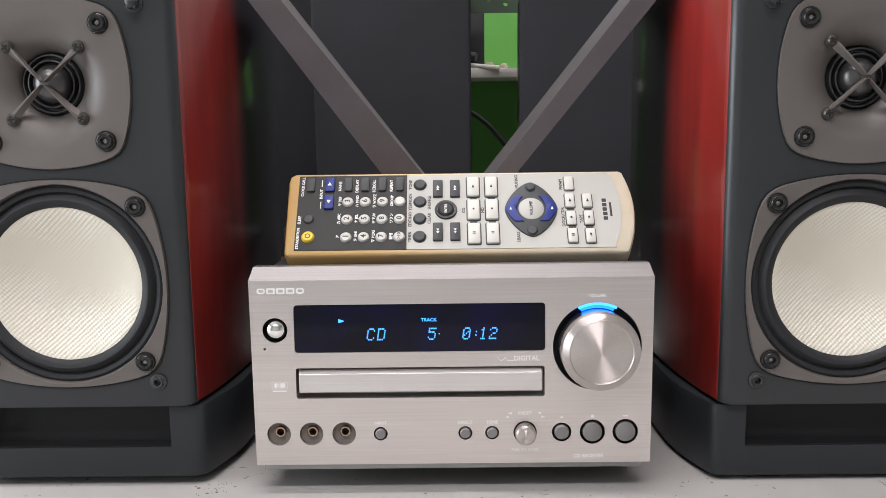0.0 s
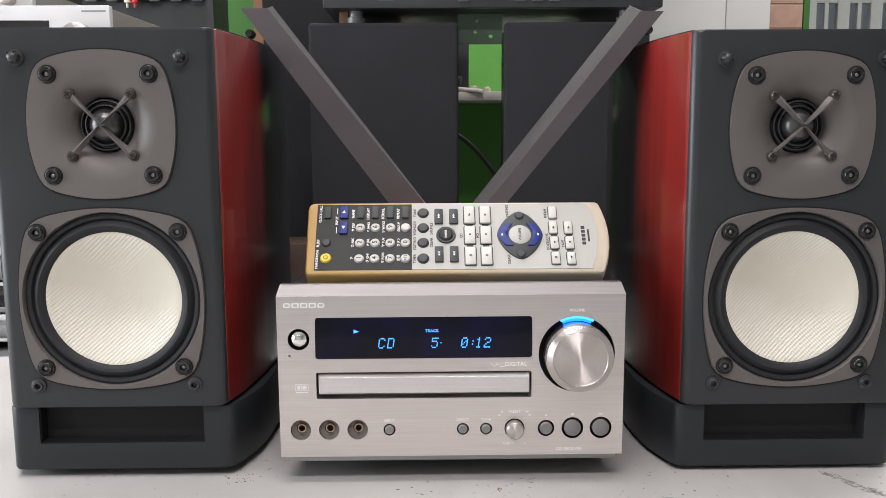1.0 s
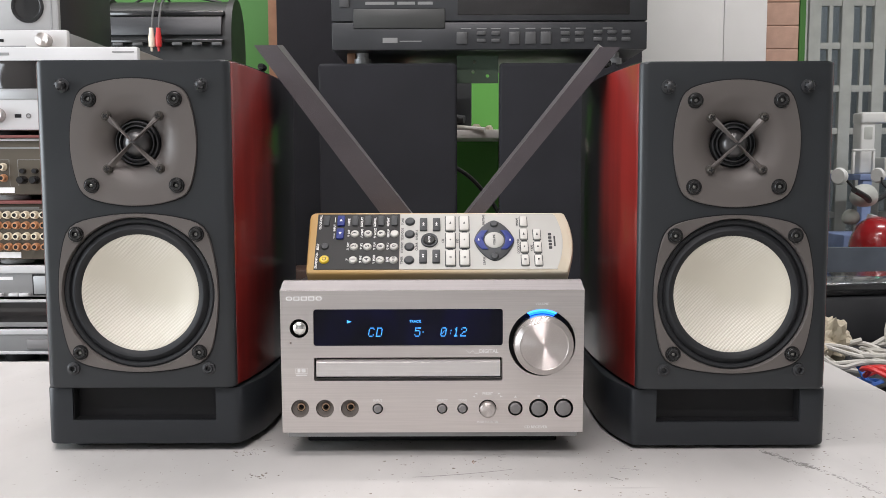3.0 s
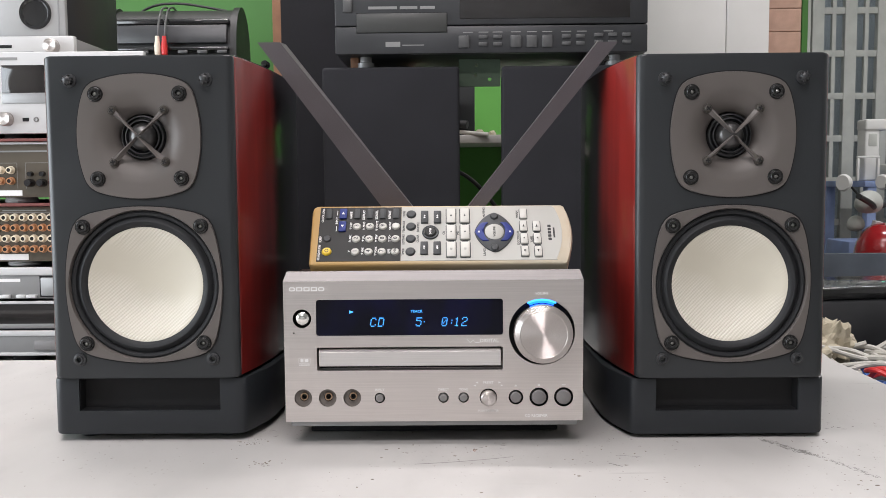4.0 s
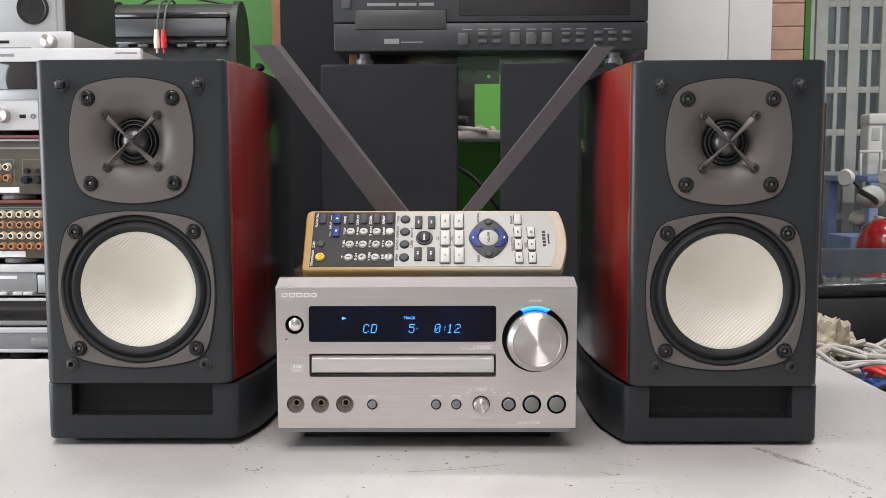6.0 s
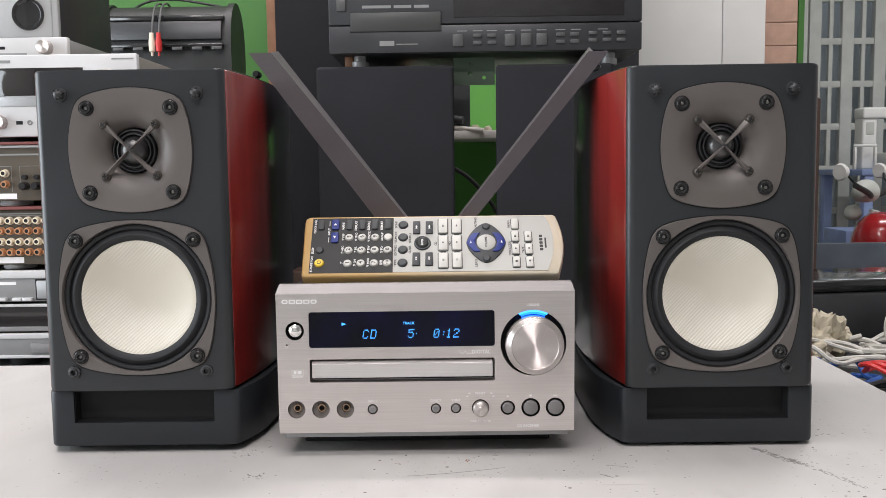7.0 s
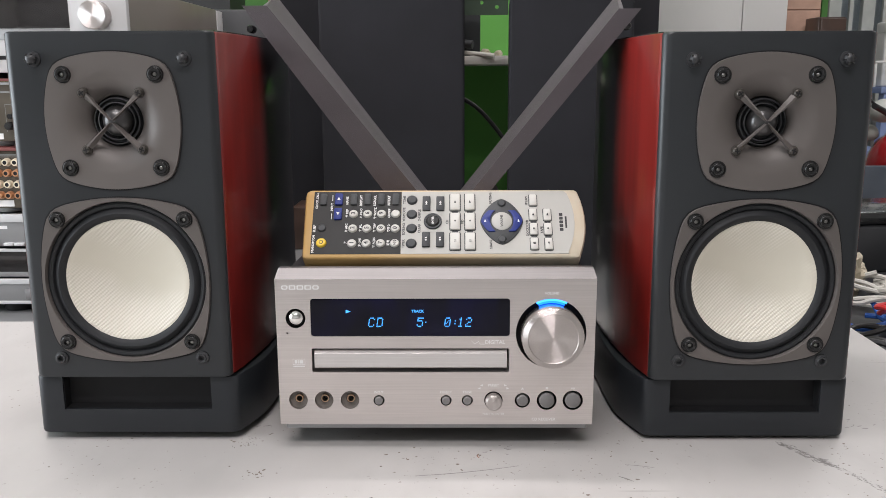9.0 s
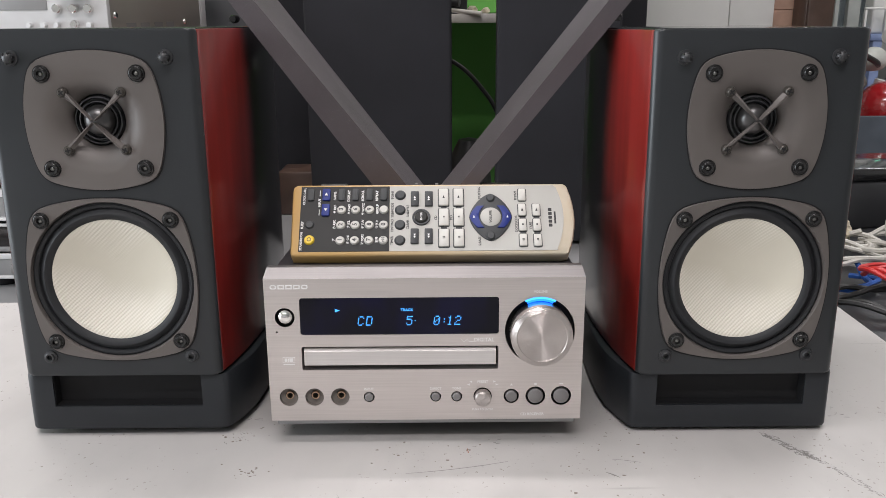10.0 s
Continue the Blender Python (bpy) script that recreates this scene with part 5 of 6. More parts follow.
for x in (-0.545, -0.525, -0.512):
    part("key", box(x - 0.006, x + 0.006, -0.006, 0.002, 0.0015, 0.0055, 0.001), "silver_plastic", d1)
part("mark", bar_mark(-0.560, -0.527, 0.0215, 0.0255, -0.0003), "silk", d1)
feet(d1, 0.0025)


def socket_pair(root, x, z, mat):
    s = part("socket", "x" and SOCKET[mat], mat, root, m=pose(x, 0, z))
    part("pin_hole", PIN, "hole", s)


SOCKET = {mat: finish(lathe([(0.0024, -0.0075), (0.0036, -0.0075), (0.0040, -0.0068), (0.0040, -0.0020), (0.0050, -0.0018), (0.0050, 0.001)], 18), "socket") for mat in ("rca_white", "rca_red")}
PIN = finish(lathe([(0.0, -0.0070), (0.0026, -0.0070)], 14), "pin_hole")
r3 = rack_unit("amplifier", "amplifier turned round, rear panel full of phono sockets", 0.0860, 0.1545, "olive", case="black_box")
for j, z in enumerate((0.0553, 0.0425, 0.0290, 0.0160)):
    for i in range(9):
        socket_pair(r3, -0.5407 + 0.0114 * (i - 2), z, "rca_white" if j % 2 == 0 else "rca_red")
part("paper_label", box(-0.552, -0.515, -0.0006, 0.0002, 0.0020, 0.0095), "silk", r3, "white paper label")
part("print_line", bar_mark(-0.565, -0.47, 0.0612, 0.0618, -0.0003), "grey_print", r3)
part("print_text", bar_mark(-0.545, -0.49, 0.0630, 0.0646, -0.0003), "grey_print", r3)
feet(r3, 0.0065, mat="silver_plastic")
r2 = rack_unit("amplifier", "amplifier turned round, brown rear panel with sockets", 0.1660, 0.2340, "olive", case="black_box")
for i in range(3):
    for j, z in enumerate((0.0340, 0.0205)):
        socket_pair(r2, -0.5440 + 0.0125 * (i - 1), z, "rca_white" if j == 0 else "rca_red")
part("frame_line", bar_mark(-0.565, -0.524, 0.0425, 0.0430, -0.0003), "grey_print", r2)
part("frame_line", bar_mark(-0.5245, -0.524, 0.0110, 0.0430, -0.0003), "grey_print", r2)
part("frame_line", bar_mark(-0.514, -0.450, 0.0425, 0.0430, -0.0003), "grey_print", r2)
part("frame_line", bar_mark(-0.514, -0.5135, 0.0110, 0.0430, -0.0003), "grey_print", r2)
for x in (-0.507, -0.492, -0.477):
    knob = part("binding_post", lathe([(0.0, -0.012), (0.0040, -0.012), (0.0048, -0.010), (0.0050, 0.0)], 16), "gloss_black", r2, m=pose(x, 0, 0.0180))
    part("terminal", lathe([(0.0, -0.006), (0.0030, -0.006), (0.0034, 0.0)], 14), "gloss_black", r2, m=pose(x, 0, 0.0290))
part("print_text", bar_mark(-0.560, -0.486, 0.0560, 0.0580, -0.0003), "grey_print", r2)
part("paper_label", box(-0.556, -0.519, -0.0006, 0.0002, 0.0022, 0.0090), "silk", r2, "white paper label")
part("trim", box(-0.80, -0.364, -0.002, 0.010, 0.0655, 0.0685, 0.0008), "silver_plastic", r2)
feet(r2, 0.0065, mat="silver_plastic")

for z0, z1 in ((0.1550, 0.1590), (0.2350, 0.2385)):
    solid("shelf_board", box(-0.82, -0.35, 0.462, 0.80, z0, z1, 0.0008), "maroon", "thin maroon board between stacked hi-fi units", "board", group="boards in the stack")
ra = rack_unit("network_receiver", "silver-white receiver with a dark window and round knob", 0.2450, 0.3450, "silver_plastic", y=0.475, x0=-0.799, depth=0.388, case="case_brown")
part("rear_panel", box(-0.797, -0.3655, 0.389, 0.422, 0.002, 0.097, 0.001), "silver_plastic", ra, "pale rear panel")
# Chrome dots and grey bars copy reflections on the glossy case side.
for y, z in ((0.026, 0.031), (0.300, 0.022)):
    part("side_glint", moved(lathe([(0.0, -0.003), (0.003, -0.0028), (0.0042, -0.001), (0.0042, 0.001)], 16), pose(-0.366, y, z, 0, 0, 90)), "chrome", ra)
for y in (0.062, 0.112, 0.165, 0.215):
    part("side_reflection", box(-0.3664, -0.3658, y, y + 0.034, 0.014, 0.022), "grey_key", ra)
part("window", box(-0.5410, -0.4310, -0.0008, 0.002, 0.0500, 0.0840, 0.0006), "smoke", ra, "dark glossy window")
part("window_band", box(-0.5410, -0.4310, -0.0010, 0.002, 0.0370, 0.0495, 0.0006), "silver_dark", ra)
part("volume_knob", lathe([(0.0, -0.016), (0.0150, -0.016), (0.0162, -0.015), (0.0165, 0.0)], 48), "knob", ra, "round silver knob", m=pose(-0.3980, 0, 0.0640))
part("small_knob", lathe([(0.0, -0.010), (0.0078, -0.010), (0.0085, -0.009), (0.0088, 0.0)], 32), "knob", ra, m=pose(-0.5365, 0, 0.0180))
part("usb_port", box(-0.5170, -0.5090, -0.0004, 0.002, 0.0150, 0.0195), "hole", ra)
part("jack", lathe([(0.0018, -0.001), (0.0030, -0.001), (0.0032, 0.001)], 20), "grey_key", ra, m=pose(-0.5000, 0, 0.0172))
for x, z, r in ((-0.4190, 0.0385, 0.0052), (-0.4010, 0.0385, 0.0052), (-0.3840, 0.0385, 0.0052), (-0.4520, 0.0205, 0.0032), (-0.4360, 0.0205, 0.0032), (-0.4210, 0.0205, 0.0032), (-0.4010, 0.0215, 0.0046), (-0.3840, 0.0205, 0.0032)):
    part("key", lathe([(0.0, -0.007), (r * 0.8, -0.007), (r * 0.95, -0.006), (r, 0.001)], 20), "chrome" if r > 0.004 else "silver_plastic", ra, m=pose(x, 0, z))
part("print_text", bar_mark(-0.555, -0.520, 0.0900, 0.0935, -0.0003), "grey_print", ra)
part("print_text", bar_mark(-0.395, -0.368, 0.0930, 0.0945, -0.0003), "grey_print", ra)
feet(ra, 0.0065)

rb = rack_unit("small_amplifier", "small silver amplifier on top of the receiver", 0.3530, 0.3860, "silver_plastic", y=0.600, x0=-0.760, x1=-0.504, depth=0.22, case="silver_dark")
part("knob", lathe([(0.0, -0.012), (0.0085, -0.012), (0.0095, -0.011), (0.0098, 0.0)], 32), "knob", rb, m=pose(-0.5330, 0, 0.0185))
part("slot", box(-0.660, -0.590, -0.0006, 0.002, 0.0170, 0.0210), "hole", rb)
part("lower_slot", box(-0.660, -0.560, -0.0006, 0.002, 0.0090, 0.0120), "silver_dark", rb)
foot = finish(lathe([(0.0, -0.0080), (0.012, -0.0080), (0.012, 0.0), (0.0, 0.0)], 20, axis="z"), "foot")
for x in (-0.73, -0.53):
    for y in (0.03, 0.16):
        part("foot", foot, "hole", rb, m=pose(x, y, 0))

sb = thing("desktop_speaker", "small silver-fronted speaker with a dark cabinet", "loudspeaker", pose(-0.60, 0.612, 0.3862))
part("cabinet", box(-0.079, 0.0795, 0.008, 0.190, 0.0, 0.20, 0.004), "black_box", sb)
part("front", box(-0.080, 0.0805, 0.0, 0.009, 0.0, 0.20, 0.003), "silver_mid", sb, "silver front board")
part("edge_line", box(0.0700, 0.0720, -0.0006, 0.002, 0.002, 0.198), "silver_dark", sb)
part("woofer", lathe([(0.0, -0.0010), (0.010, -0.0008), (0.017, -0.0006), (0.0190, -0.003), (0.0215, -0.003), (0.0225, 0.001)], 36), "gloss_black", sb, "dark round driver", m=pose(0.0390, 0, 0.0330))


def black_drum():
    """A black plastic case with a rounded lid."""
    root = thing("black_case", "black plastic roll-top case standing on the wall shelf", "case", pose(-0.549, 1.30, 0.275))
    profile = [(-0.13, 0.0), (0.12, 0.0), (0.12, 0.19)] + [(0.122 * math.cos(radians(a)) - 0.005, 0.19 + 0.088 * math.sin(radians(a))) for a in range(10, 171, 10)] + [(-0.13, 0.180)]

    def slab(x0, x1, k=1.0):
        return loft([[(x, (-0.13 + (y + 0.13) * 0.5) * k, 0.13 + (z - 0.13) * k) for y, z in profile] for x in (x0, x1)])

    part("body", slab(-0.130, 0.114, 0.95), "cable_black", root)
    part("end_cap", slab(0.114, 0.127, 0.985), "cable_black", root, "thick black rounded end")
    part("end_cap", slab(-0.142, -0.130, 0.985), "cable_black", root)
    part("lid_panel", moved(box(-0.126, 0.108, -0.003, 0.003, -0.019, 0.019, 0.002), pose(0, -0.1255, 0.212, -10, 0, 0)), "black_box", root, "greyish scuffed sloping panel")
    part("lower_lip", box(-0.128, 0.112, -0.137, -0.120, 0.178, 0.185, 0.002), "gloss_black", root)
    part("upper_rim", box(-0.128, 0.112, -0.124, -0.104, 0.2330, 0.2440, 0.003), "gloss_black", root, "glossy black rim over the sloping panel")
    for k in range(6):
        part("catch", box(-0.11 + 0.04 * k, -0.09 + 0.04 * k, -0.139, -0.134, 0.172, 0.178, 0.001), "dark_button", root)


black_drum()


def phono_lead():
    root = thing("phono_lead", "grey phono lead with one cream and one red plug", "cable")
    for x, mat in ((-0.577, "plug_white"), (-0.563, "plug_red")):
        part("wire", tube([(x - 0.005, 1.25, 0.549), (x, 1.215, 0.551), (x, 1.180, 0.538), (x, 1.162, 0.505), (x, 1.158, 0.480)], 0.0022), "dark_button", root)
        part("plug", moved(lathe([(0.0, -0.034), (0.0024, -0.034), (0.0026, -0.026), (0.0058, -0.025), (0.0064, -0.008), (0.0046, 0.004), (0.0042, 0.012), (0.0, 0.012)], 16, axis="z"), pose(x, 1.153, 0.468)), mat, root)
    part("loop", tube([(-0.66, 1.25, 0.535), (-0.62, 1.25, 0.562), (-0.56, 1.25, 0.566), (-0.50, 1.25, 0.556), (-0.46, 1.25, 0.548)], 0.0026), "cable_black", root)


phono_lead()
solid("glue_bottle", lathe([(0.0, 0.0), (0.011, 0.0), (0.011, 0.12), (0.006, 0.14), (0.006, 0.16), (0.0, 0.16)], 20, axis="z"), "grey_key", "small grey bottle beside the black case", "bottle", pose(-0.672, 1.22, 0.275))


# ---- low table with cables on the right ----
def low_table():
    root = thing("low_table", "low black table cluttered with cables and boxes", "table")
    part("tabletop", box(0.48, 1.60, 0.45, 1.75, -0.235, -0.205, 0.003), "black_box", root)
    for x in (0.52, 1.56):
        for y in (0.49, 1.71):
            part("leg", box(x - 0.02, x + 0.02, y - 0.02, y + 0.02, -0.75, -0.235), "black_box", root)


low_table()
rng = random.Random(4)


def coil(cx, cy, z, r, turns, radius, mat, label, seed):
    g = random.Random(seed)
    pts = []
    for k in range(int(turns * 10)):
        a = 2 * math.pi * k / 10 + seed
        rr = r * (1 + 0.25 * g.uniform(-1, 1))
        pts.append((cx + rr * math.cos(a), cy + rr * 0.8 * math.sin(a), max(z + radius + 0.004 * g.random() + 0.045 * abs(math.sin(a * 0.5 + seed)) * g.random(), -0.205 + radius)))
    solid("cable", tube(pts, radius, 7), mat, label, "cable", group="cables on the low table")


for k, (cx, cy, r, turns, radius, mat) in enumerate(((0.83, 1.10, 0.085, 2.3, 0.0055, "cable_white"), (0.93, 1.05, 0.10, 2.0, 0.0060, "cable_white"), (0.76, 1.00, 0.075, 2.2, 0.0045, "cable_white"), (0.72, 0.92, 0.06, 1.6, 0.0050, "blue_wire"), (0.88, 0.92, 0.09, 1.8, 0.0042, "cable_white"), (0.80, 0.85, 0.07, 1.8, 0.0045, "plug_red"), (0.74, 0.80, 0.08, 1.7, 0.0050, "cable_black"), (0.98, 1.15, 0.09, 1.8, 0.0055, "cable_white"))):
    coil(cx, cy, -0.200 + 0.010 * (k % 3), r, turns, radius, mat, {"cable_white": "tangled off-white cable lying on the low table", "blue_wire": "tangled blue cable lying on the low table", "plug_red": "tangled red cable lying on the low table", "cable_black": "tangled black cable lying on the low table"}[mat], k + 1)


def big_loop(c, r, lean, radius, k):
    pts = [(c[0] + r * math.cos(2 * math.pi * i / 16), c[1] + 0.3 * r * math.sin(2 * math.pi * i / 16) * lean, c[2] + r * math.sin(2 * math.pi * i / 16)) for i in range(15)]
    solid("cable", tube(pts, radius, 8), "cable_white", "thick white cable standing in a loop", "cable", group="cables on the low table")


big_loop((0.955, 1.10, -0.140), 0.060, 1.0, 0.0070, 0)
big_loop((0.900, 1.00, -0.165), 0.035, -1.0, 0.0055, 1)


def crumpled(x, y, z, sx, sy, sz, seed, mat, name, label):
    bm = bmesh.new()
    bmesh.ops.create_icosphere(bm, subdivisions=4, radius=1)
    off = Vector((seed * 3.1, seed * 1.7, 0))
    for v in bm.verts:
        n = noise.noise(v.co * 2.2 + off) * 0.5 + noise.noise(v.co * 5 + off) * 0.25 - abs(noise.noise(v.co * 6 + off)) * 0.12
        v.co = Vector((v.co.x * sx, v.co.y * sy, v.co.z * sz)) * (1 + n)
        v.co.z = max(v.co.z, -sz * 0.7)
    solid(name, bm, mat, label, "paper" if mat == "paper" else "bag", pose(x, y, z + sz * 0.7), smooth=20)


crumpled(0.775, 1.13, -0.205, 0.050, 0.040, 0.060, 1, "paper", "crumpled_paper", "crumpled cream paper among the cables")
crumpled(0.820, 1.20, -0.205, 0.045, 0.040, 0.045, 2, "paper", "crumpled_paper", "crumpled cream paper among the cables")
crumpled(0.715, 1.06, -0.205, 0.040, 0.040, 0.035, 3, "paper", "crumpled_paper", "crumpled cream paper among the cables")
for k, (x, y, w, d, h, a) in enumerate(((0.98, 1.45, 0.34, 0.20, 0.14, 8), (1.22, 1.28, 0.22, 0.22, 0.09, -14), (0.80, 1.55, 0.20, 0.16, 0.11, 20))):
    root = thing("black_box", "black plastic case lying on the low table", "box", pose(x, y, -0.205, 0, 0, a), "black cases on the low table")
    part("body", box(-w / 2, w / 2, -d / 2, d / 2, 0.0, h * 0.78, 0.008, 3), "black_box", root)
    part("lid", box(-w / 2 - 0.002, w / 2 + 0.002, -d / 2 - 0.002, d / 2 + 0.002, h * 0.79, h, 0.008, 3), "gloss_black", root)
solid("partition", box(1.05, 2.6, 2.60, 2.63, -0.75, -0.10, 0.004), "slate", "low slate grey partition before the parked motorbike", "partition", kind="structure")


# ---- by the window gate: blue table and parked motorbike ----
def blue_table():
    root = thing("blue_table", "blue painted steel table standing by the gate", "table", pose(0, 3.55, 0))
    part("tabletop", box(2.03, 2.75, 0.0, 0.5, 0.140, 0.170, 0.003), "blue_steel", root)
    for x in (2.068, 2.71):
        for y in (0.03, 0.47):
            part("leg", box(x - 0.022, x + 0.022, y - 0.025, y + 0.025, -0.75, 0.140, 0.003), "blue_steel", root)
    part("rail", box(2.05, 2.72, 0.02, 0.05, -0.36, -0.30, 0.003), "blue_steel", root)


blue_table()
disp = thing("white_machine", "tall white plastic machine on the blue table", "machine", pose(2.115, 3.70, 0.170))
part("body", box(-0.036, 0.036, -0.04, 0.05, 0.0, 0.28, 0.010, 3), "white_wall", disp)
part("head", box(-0.040, 0.085, -0.05, 0.05, 0.25, 0.305, 0.010, 3), "white_wall", disp)
part("recess", box(-0.022, 0.022, -0.043, -0.03, 0.17, 0.235, 0.006), "gate", disp)
fr = thing("plastic_stand", "small white plastic stand on the blue table", "stand", pose(2.055, 3.58, 0.170))
for x0, x1, z0, z1 in ((-0.055, -0.043, 0.0, 0.110), (0.043, 0.055, 0.0, 0.110), (-0.055, 0.055, 0.111, 0.122)):
    part("bar", box(x0, x1, -0.01, 0.01, z0, z1, 0.004), "white_wall", fr)
ps = thing("power_unit", "grey power unit with a green light on the blue table", "power supply", pose(2.165, 3.57, 0.170))
part("body", box(-0.026, 0.026, -0.03, 0.08, 0.0, 0.080, 0.006), "gate", ps)
part("indicator", lathe([(0.0, -0.033), (0.012, -0.032), (0.014, -0.028)], 16), "led_green", ps, "green indicator light", m=pose(0.0, 0, 0.035))

crate = thing("blue_crate", "stack of pale blue plastic crates beside the table", "crate", pose(1.98, 3.50, -0.75))
for k in range(3):
    part("crate", box(-0.10, 0.055, -0.12, 0.12, 0.215 * k, 0.215 * k + 0.207, 0.008), "blue_steel", crate)


def motorbike():
    root = thing("motorbike", "red parked motorbike with chrome and a round mirror", "motorbike", pose(1.85, 3.10, -0.75, 0, 0, -40))
    wheel_t = lathe([(0.21, -0.05), (0.26, -0.045), (0.28, 0.0), (0.26, 0.045), (0.21, 0.05), (0.21, -0.05)], 40)
    me = finish(wheel_t, "tyre")
    rim = finish(lathe([(0.0, -0.03), (0.05, -0.03), (0.06, -0.01), (0.19, -0.01), (0.21, -0.03), (0.21, 0.03), (0.0, 0.03)], 40), "rim")
    for x in (-0.10, 1.12):
        w = part("wheel", rim, "silver_plastic", root, m=pose(x, 0, 0.28))
        part("tyre", me, "tyre", w)
    def blob(name, mat, c, s, power=2.6, label=""):
        bm = bmesh.new()
        bmesh.ops.create_uvsphere(bm, u_segments=28, v_segments=18, radius=1)
        for v in bm.verts:
            k = sum(abs(q) ** power for q in v.co) ** (-1 / power)
            v.co = Vector((c[0] + v.co.x * k * s[0] * (1 - 0.18 * v.co.z), c[1] + v.co.y * k * s[1], c[2] + v.co.z * k * s[2]))
        return part(name, bm, mat, root, label)
    blob("front_shield", "motor_red", (0.04, 0.0, 0.61), (0.11, 0.13, 0.13), 2.4, "glossy red front fairing")
    blob("tank", "motor_red", (0.35, 0.0, 0.57), (0.24, 0.12, 0.12), 2.4, "glossy red tank")
    blob("seat", "cable_black", (0.80, 0.0, 0.68), (0.32, 0.12, 0.06), 3, "black seat")
    blob("engine", "silver_dark", (0.42, 0.0, 0.36), (0.22, 0.13, 0.15), 3)
    blob("headlight", "gate", (-0.07, 0.0, 0.735), (0.035, 0.045, 0.035), 2.2, "chromed headlamp")
    blob("windscreen", "gate", (-0.02, 0.0, 0.83), (0.05, 0.11, 0.05), 2.2, "pale meter cover")
    part("fork", tube([(-0.10, 0.0, 0.28), (-0.04, 0.0, 0.5), (0.02, 0.0, 0.75)], 0.022), "silver_plastic", root)
    part("handlebar", tube([(0.02, -0.32, 0.86), (0.03, -0.12, 0.82), (0.0, 0.0, 0.80), (0.03, 0.12, 0.82), (0.02, 0.32, 0.86)], 0.012), "cable_black", root)
    for y in (-0.26, 0.26):
        part("mirror_stem", tube([(0.02, y, 0.85), (-0.01, y, 0.88), (-0.02, y * 1.15, 0.905)], 0.005), "cable_black", root)
        part("mirror", moved(lathe([(0.0, -0.010), (0.030, -0.010), (0.036, 0.0), (0.028, 0.018), (0.0, 0.022)], 28), pose(-0.04, y * 1.2, 0.915, 0, 0, -20)), "white_wall", root, "round white-backed mirror")


motorbike()


# ---- dirt on the table ----
def table_specks():
    g = random.Random(11)
    bm = bmesh.new()
    spots = [(-0.109, -0.046, 0.005, 34), (-0.128, 0.002, 0.008, 22), (-0.161, -0.037, 0.012, 12), (0.027, -0.020, 0.0025, 9), (0.255, -0.004, 0.016, 26), (0.30, -0.06, 0.03, 22), (-0.21, -0.06, 0.05, 22), (0.05, -0.07, 0.10, 60), (-0.25, -0.10, 0.06, 14), (0.10, -0.02, 0.02, 12), (-0.02, -0.02, 0.06, 30)]
    for cx, cy, spread, count in spots:
        for _ in range(count * 2 // 3):
            x, y = cx + g.gauss(0, spread), cy + g.gauss(0, spread * 0.9)
            r = 0.00020 + 0.0009 * g.random() ** 4
            a = g.random() * 6.28
            n = 6
            ring = [(x + r * (1.9 if g.random() < 0.15 else 1.0) * math.cos(a + k * 6.283 / n) * g.uniform(0.6, 1.2), y + r * 0.7 * math.sin(a + k * 6.283 / n) * g.uniform(0.6, 1.2)) for k in range(n)]
            loft([[(px, py, 0.0) for px, py in ring], [(px, py, 0.00025) for px, py in ring]], bm=bm)
    solid("table_specks", bm, "crumb", "tiny brown specks and crumbs scattered on the table", "dirt", kind="stuff")


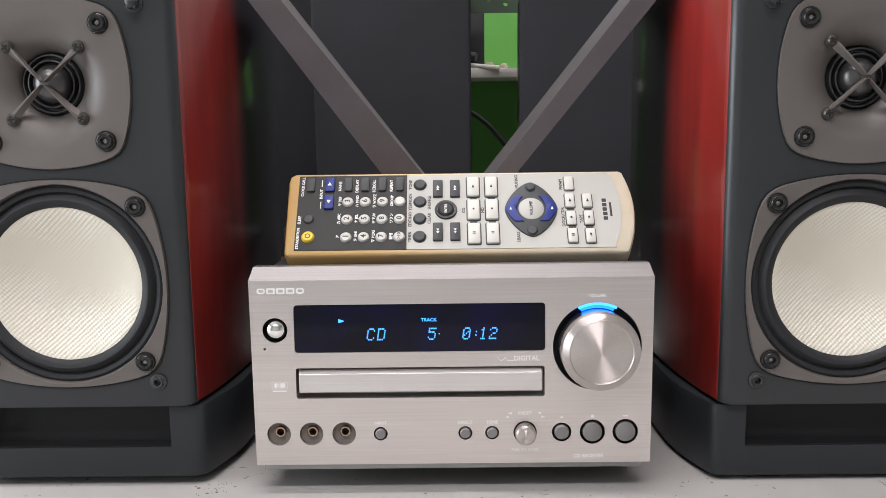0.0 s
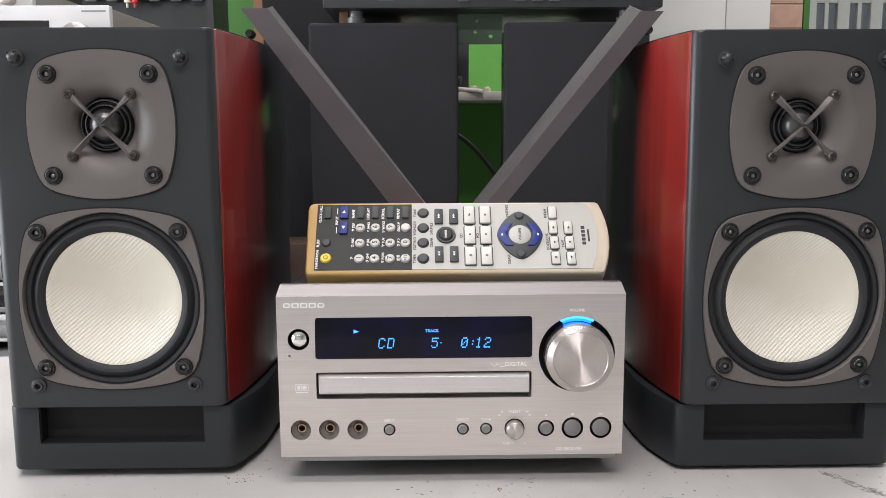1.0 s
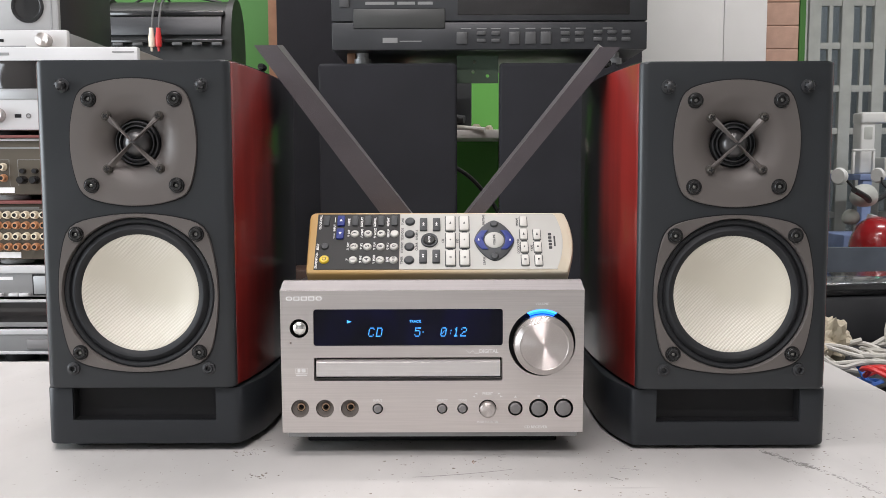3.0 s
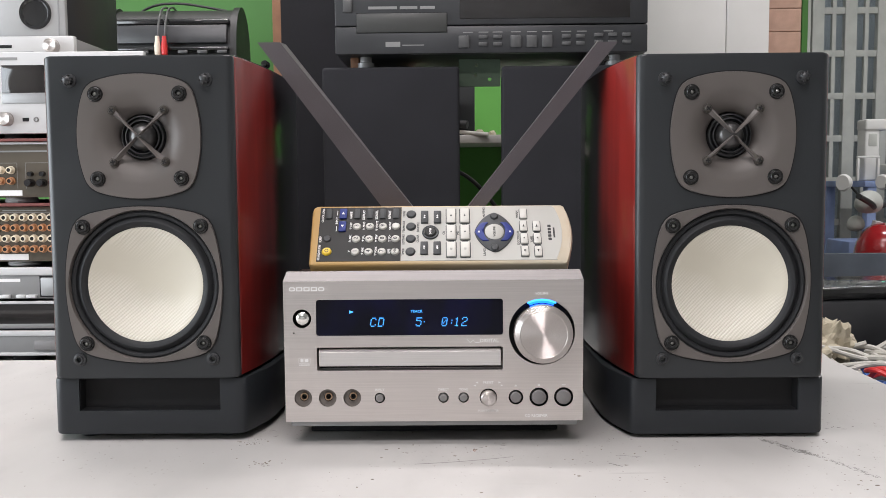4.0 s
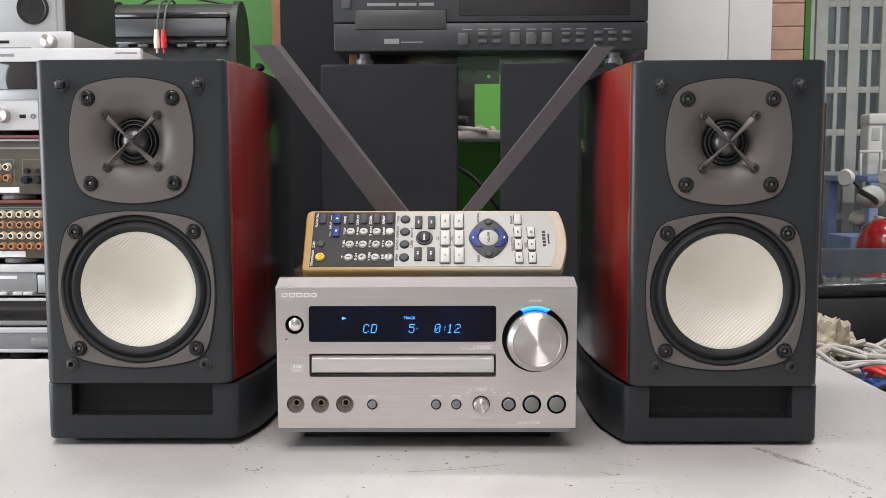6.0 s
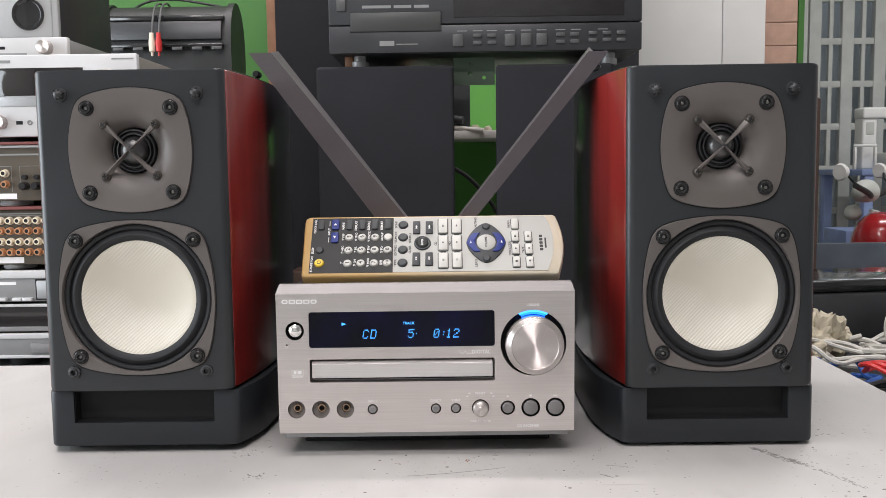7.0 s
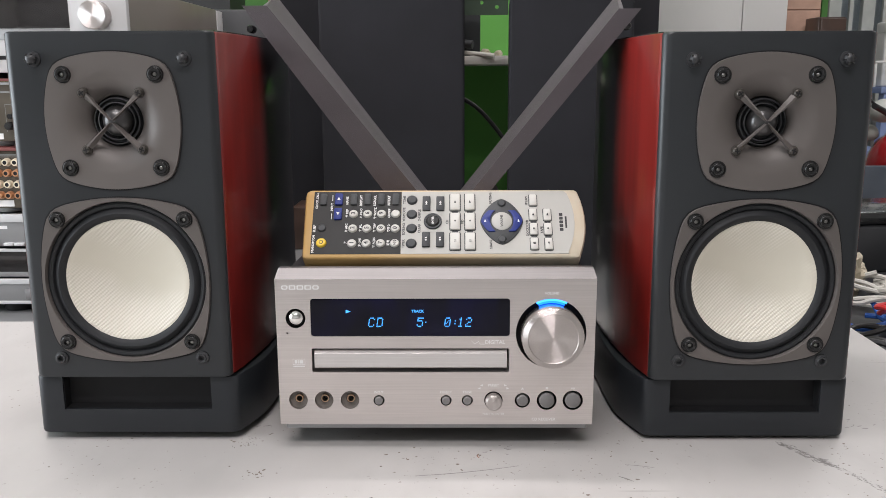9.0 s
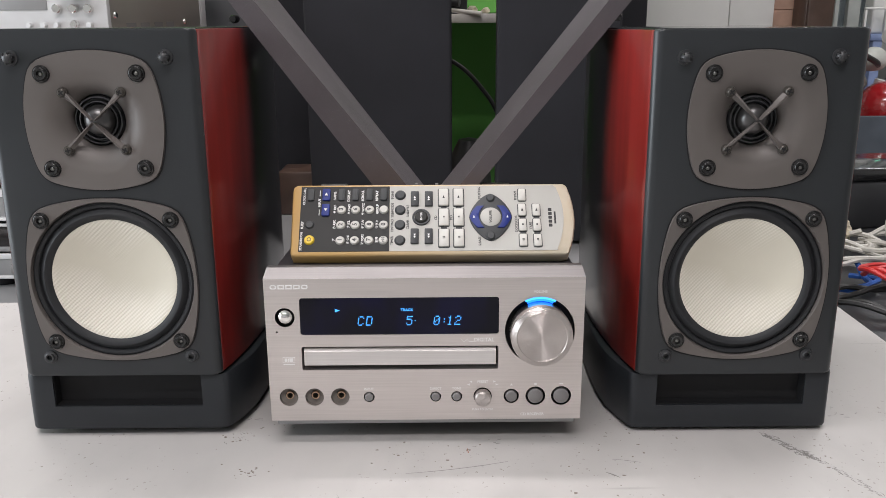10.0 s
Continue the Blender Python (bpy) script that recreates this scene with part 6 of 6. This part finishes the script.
def scratch(bm, g, x, y, turn, length, width, bend=0.0):
    """One tapered scratch, slightly bent."""
    a = radians(turn)
    dx, dy = math.cos(a), math.sin(a)
    left, right = [], []
    for k in range(7):
        t = -1 + k / 3.0
        w = width * (1 - 0.85 * t * t) * g.uniform(0.6, 1.2)
        off = bend * (1 - t * t)
        px, py = x + t * length / 2 * dx - off * dy, y + t * length / 2 * dy + off * dx
        left.append((px - w * dy, py + w * dx))
        right.append((px + w * dy, py - w * dx))
    ring = left + right[::-1]
    loft([[(px, py, 0.0) for px, py in ring], [(px, py, 0.00012) for px, py in ring]], bm=bm)


def table_scuffs():
    g = random.Random(5)
    bm = bmesh.new()
    for k in range(150):
        t = g.random() ** 0.8
        scratch(bm, g, 0.227 + 0.023 * t + g.gauss(0, 0.0012), -0.001 - 0.035 * t + g.gauss(0, 0.0022), g.gauss(-52, 26), g.uniform(0.0010, 0.0050), g.uniform(0.00010, 0.00030), g.gauss(0, 0.0003))
    for k in range(36):
        t = g.random()
        scratch(bm, g, 0.252 + 0.017 * t + g.gauss(0, 0.0010), -0.040 - 0.036 * t + g.gauss(0, 0.0016), g.gauss(-62, 14), g.uniform(0.0010, 0.0045), g.uniform(0.00008, 0.00022))
    scratch(bm, g, 0.020, -0.0415, 12, 0.066, 0.00020, -0.0016)
    scratch(bm, g, 0.128, -0.035, -14, 0.018, 0.00016, 0.0004)
    scratch(bm, g, 0.116, -0.052, -40, 0.010, 0.00050, 0.0004)
    for x, y, n, length, turn in ((-0.126, 0.000, 14, 0.004, -60), (0.042, -0.007, 6, 0.004, 10), (-0.128, 0.030, 8, 0.005, 40), (-0.30, -0.05, 7, 0.015, 60), (0.29, 0.03, 7, 0.006, 5)):
        for _ in range(n):
            scratch(bm, g, x + g.gauss(0, 0.007), y + g.gauss(0, 0.006), turn + g.gauss(0, 20), length * g.uniform(0.3, 1.0), g.uniform(0.00010, 0.00028), g.gauss(0, 0.0003))
    solid("table_scuffs", bm, "scuff", "fine grey scratches scuffed into the table paint", "dirt", kind="stuff")


table_specks()
table_scuffs()
mark = bmesh.new()
for x, y, turn, length in ((0.0272, -0.0190, 80, 0.0035), (0.0276, -0.0225, 70, 0.0025), (0.0268, -0.0208, 95, 0.0020)):
    scratch(mark, random.Random(3), x, y, turn, length, 0.0004)
solid("rust_mark", mark, "rust", "small rusty brown streak on the table paint", "dirt", kind="stuff")
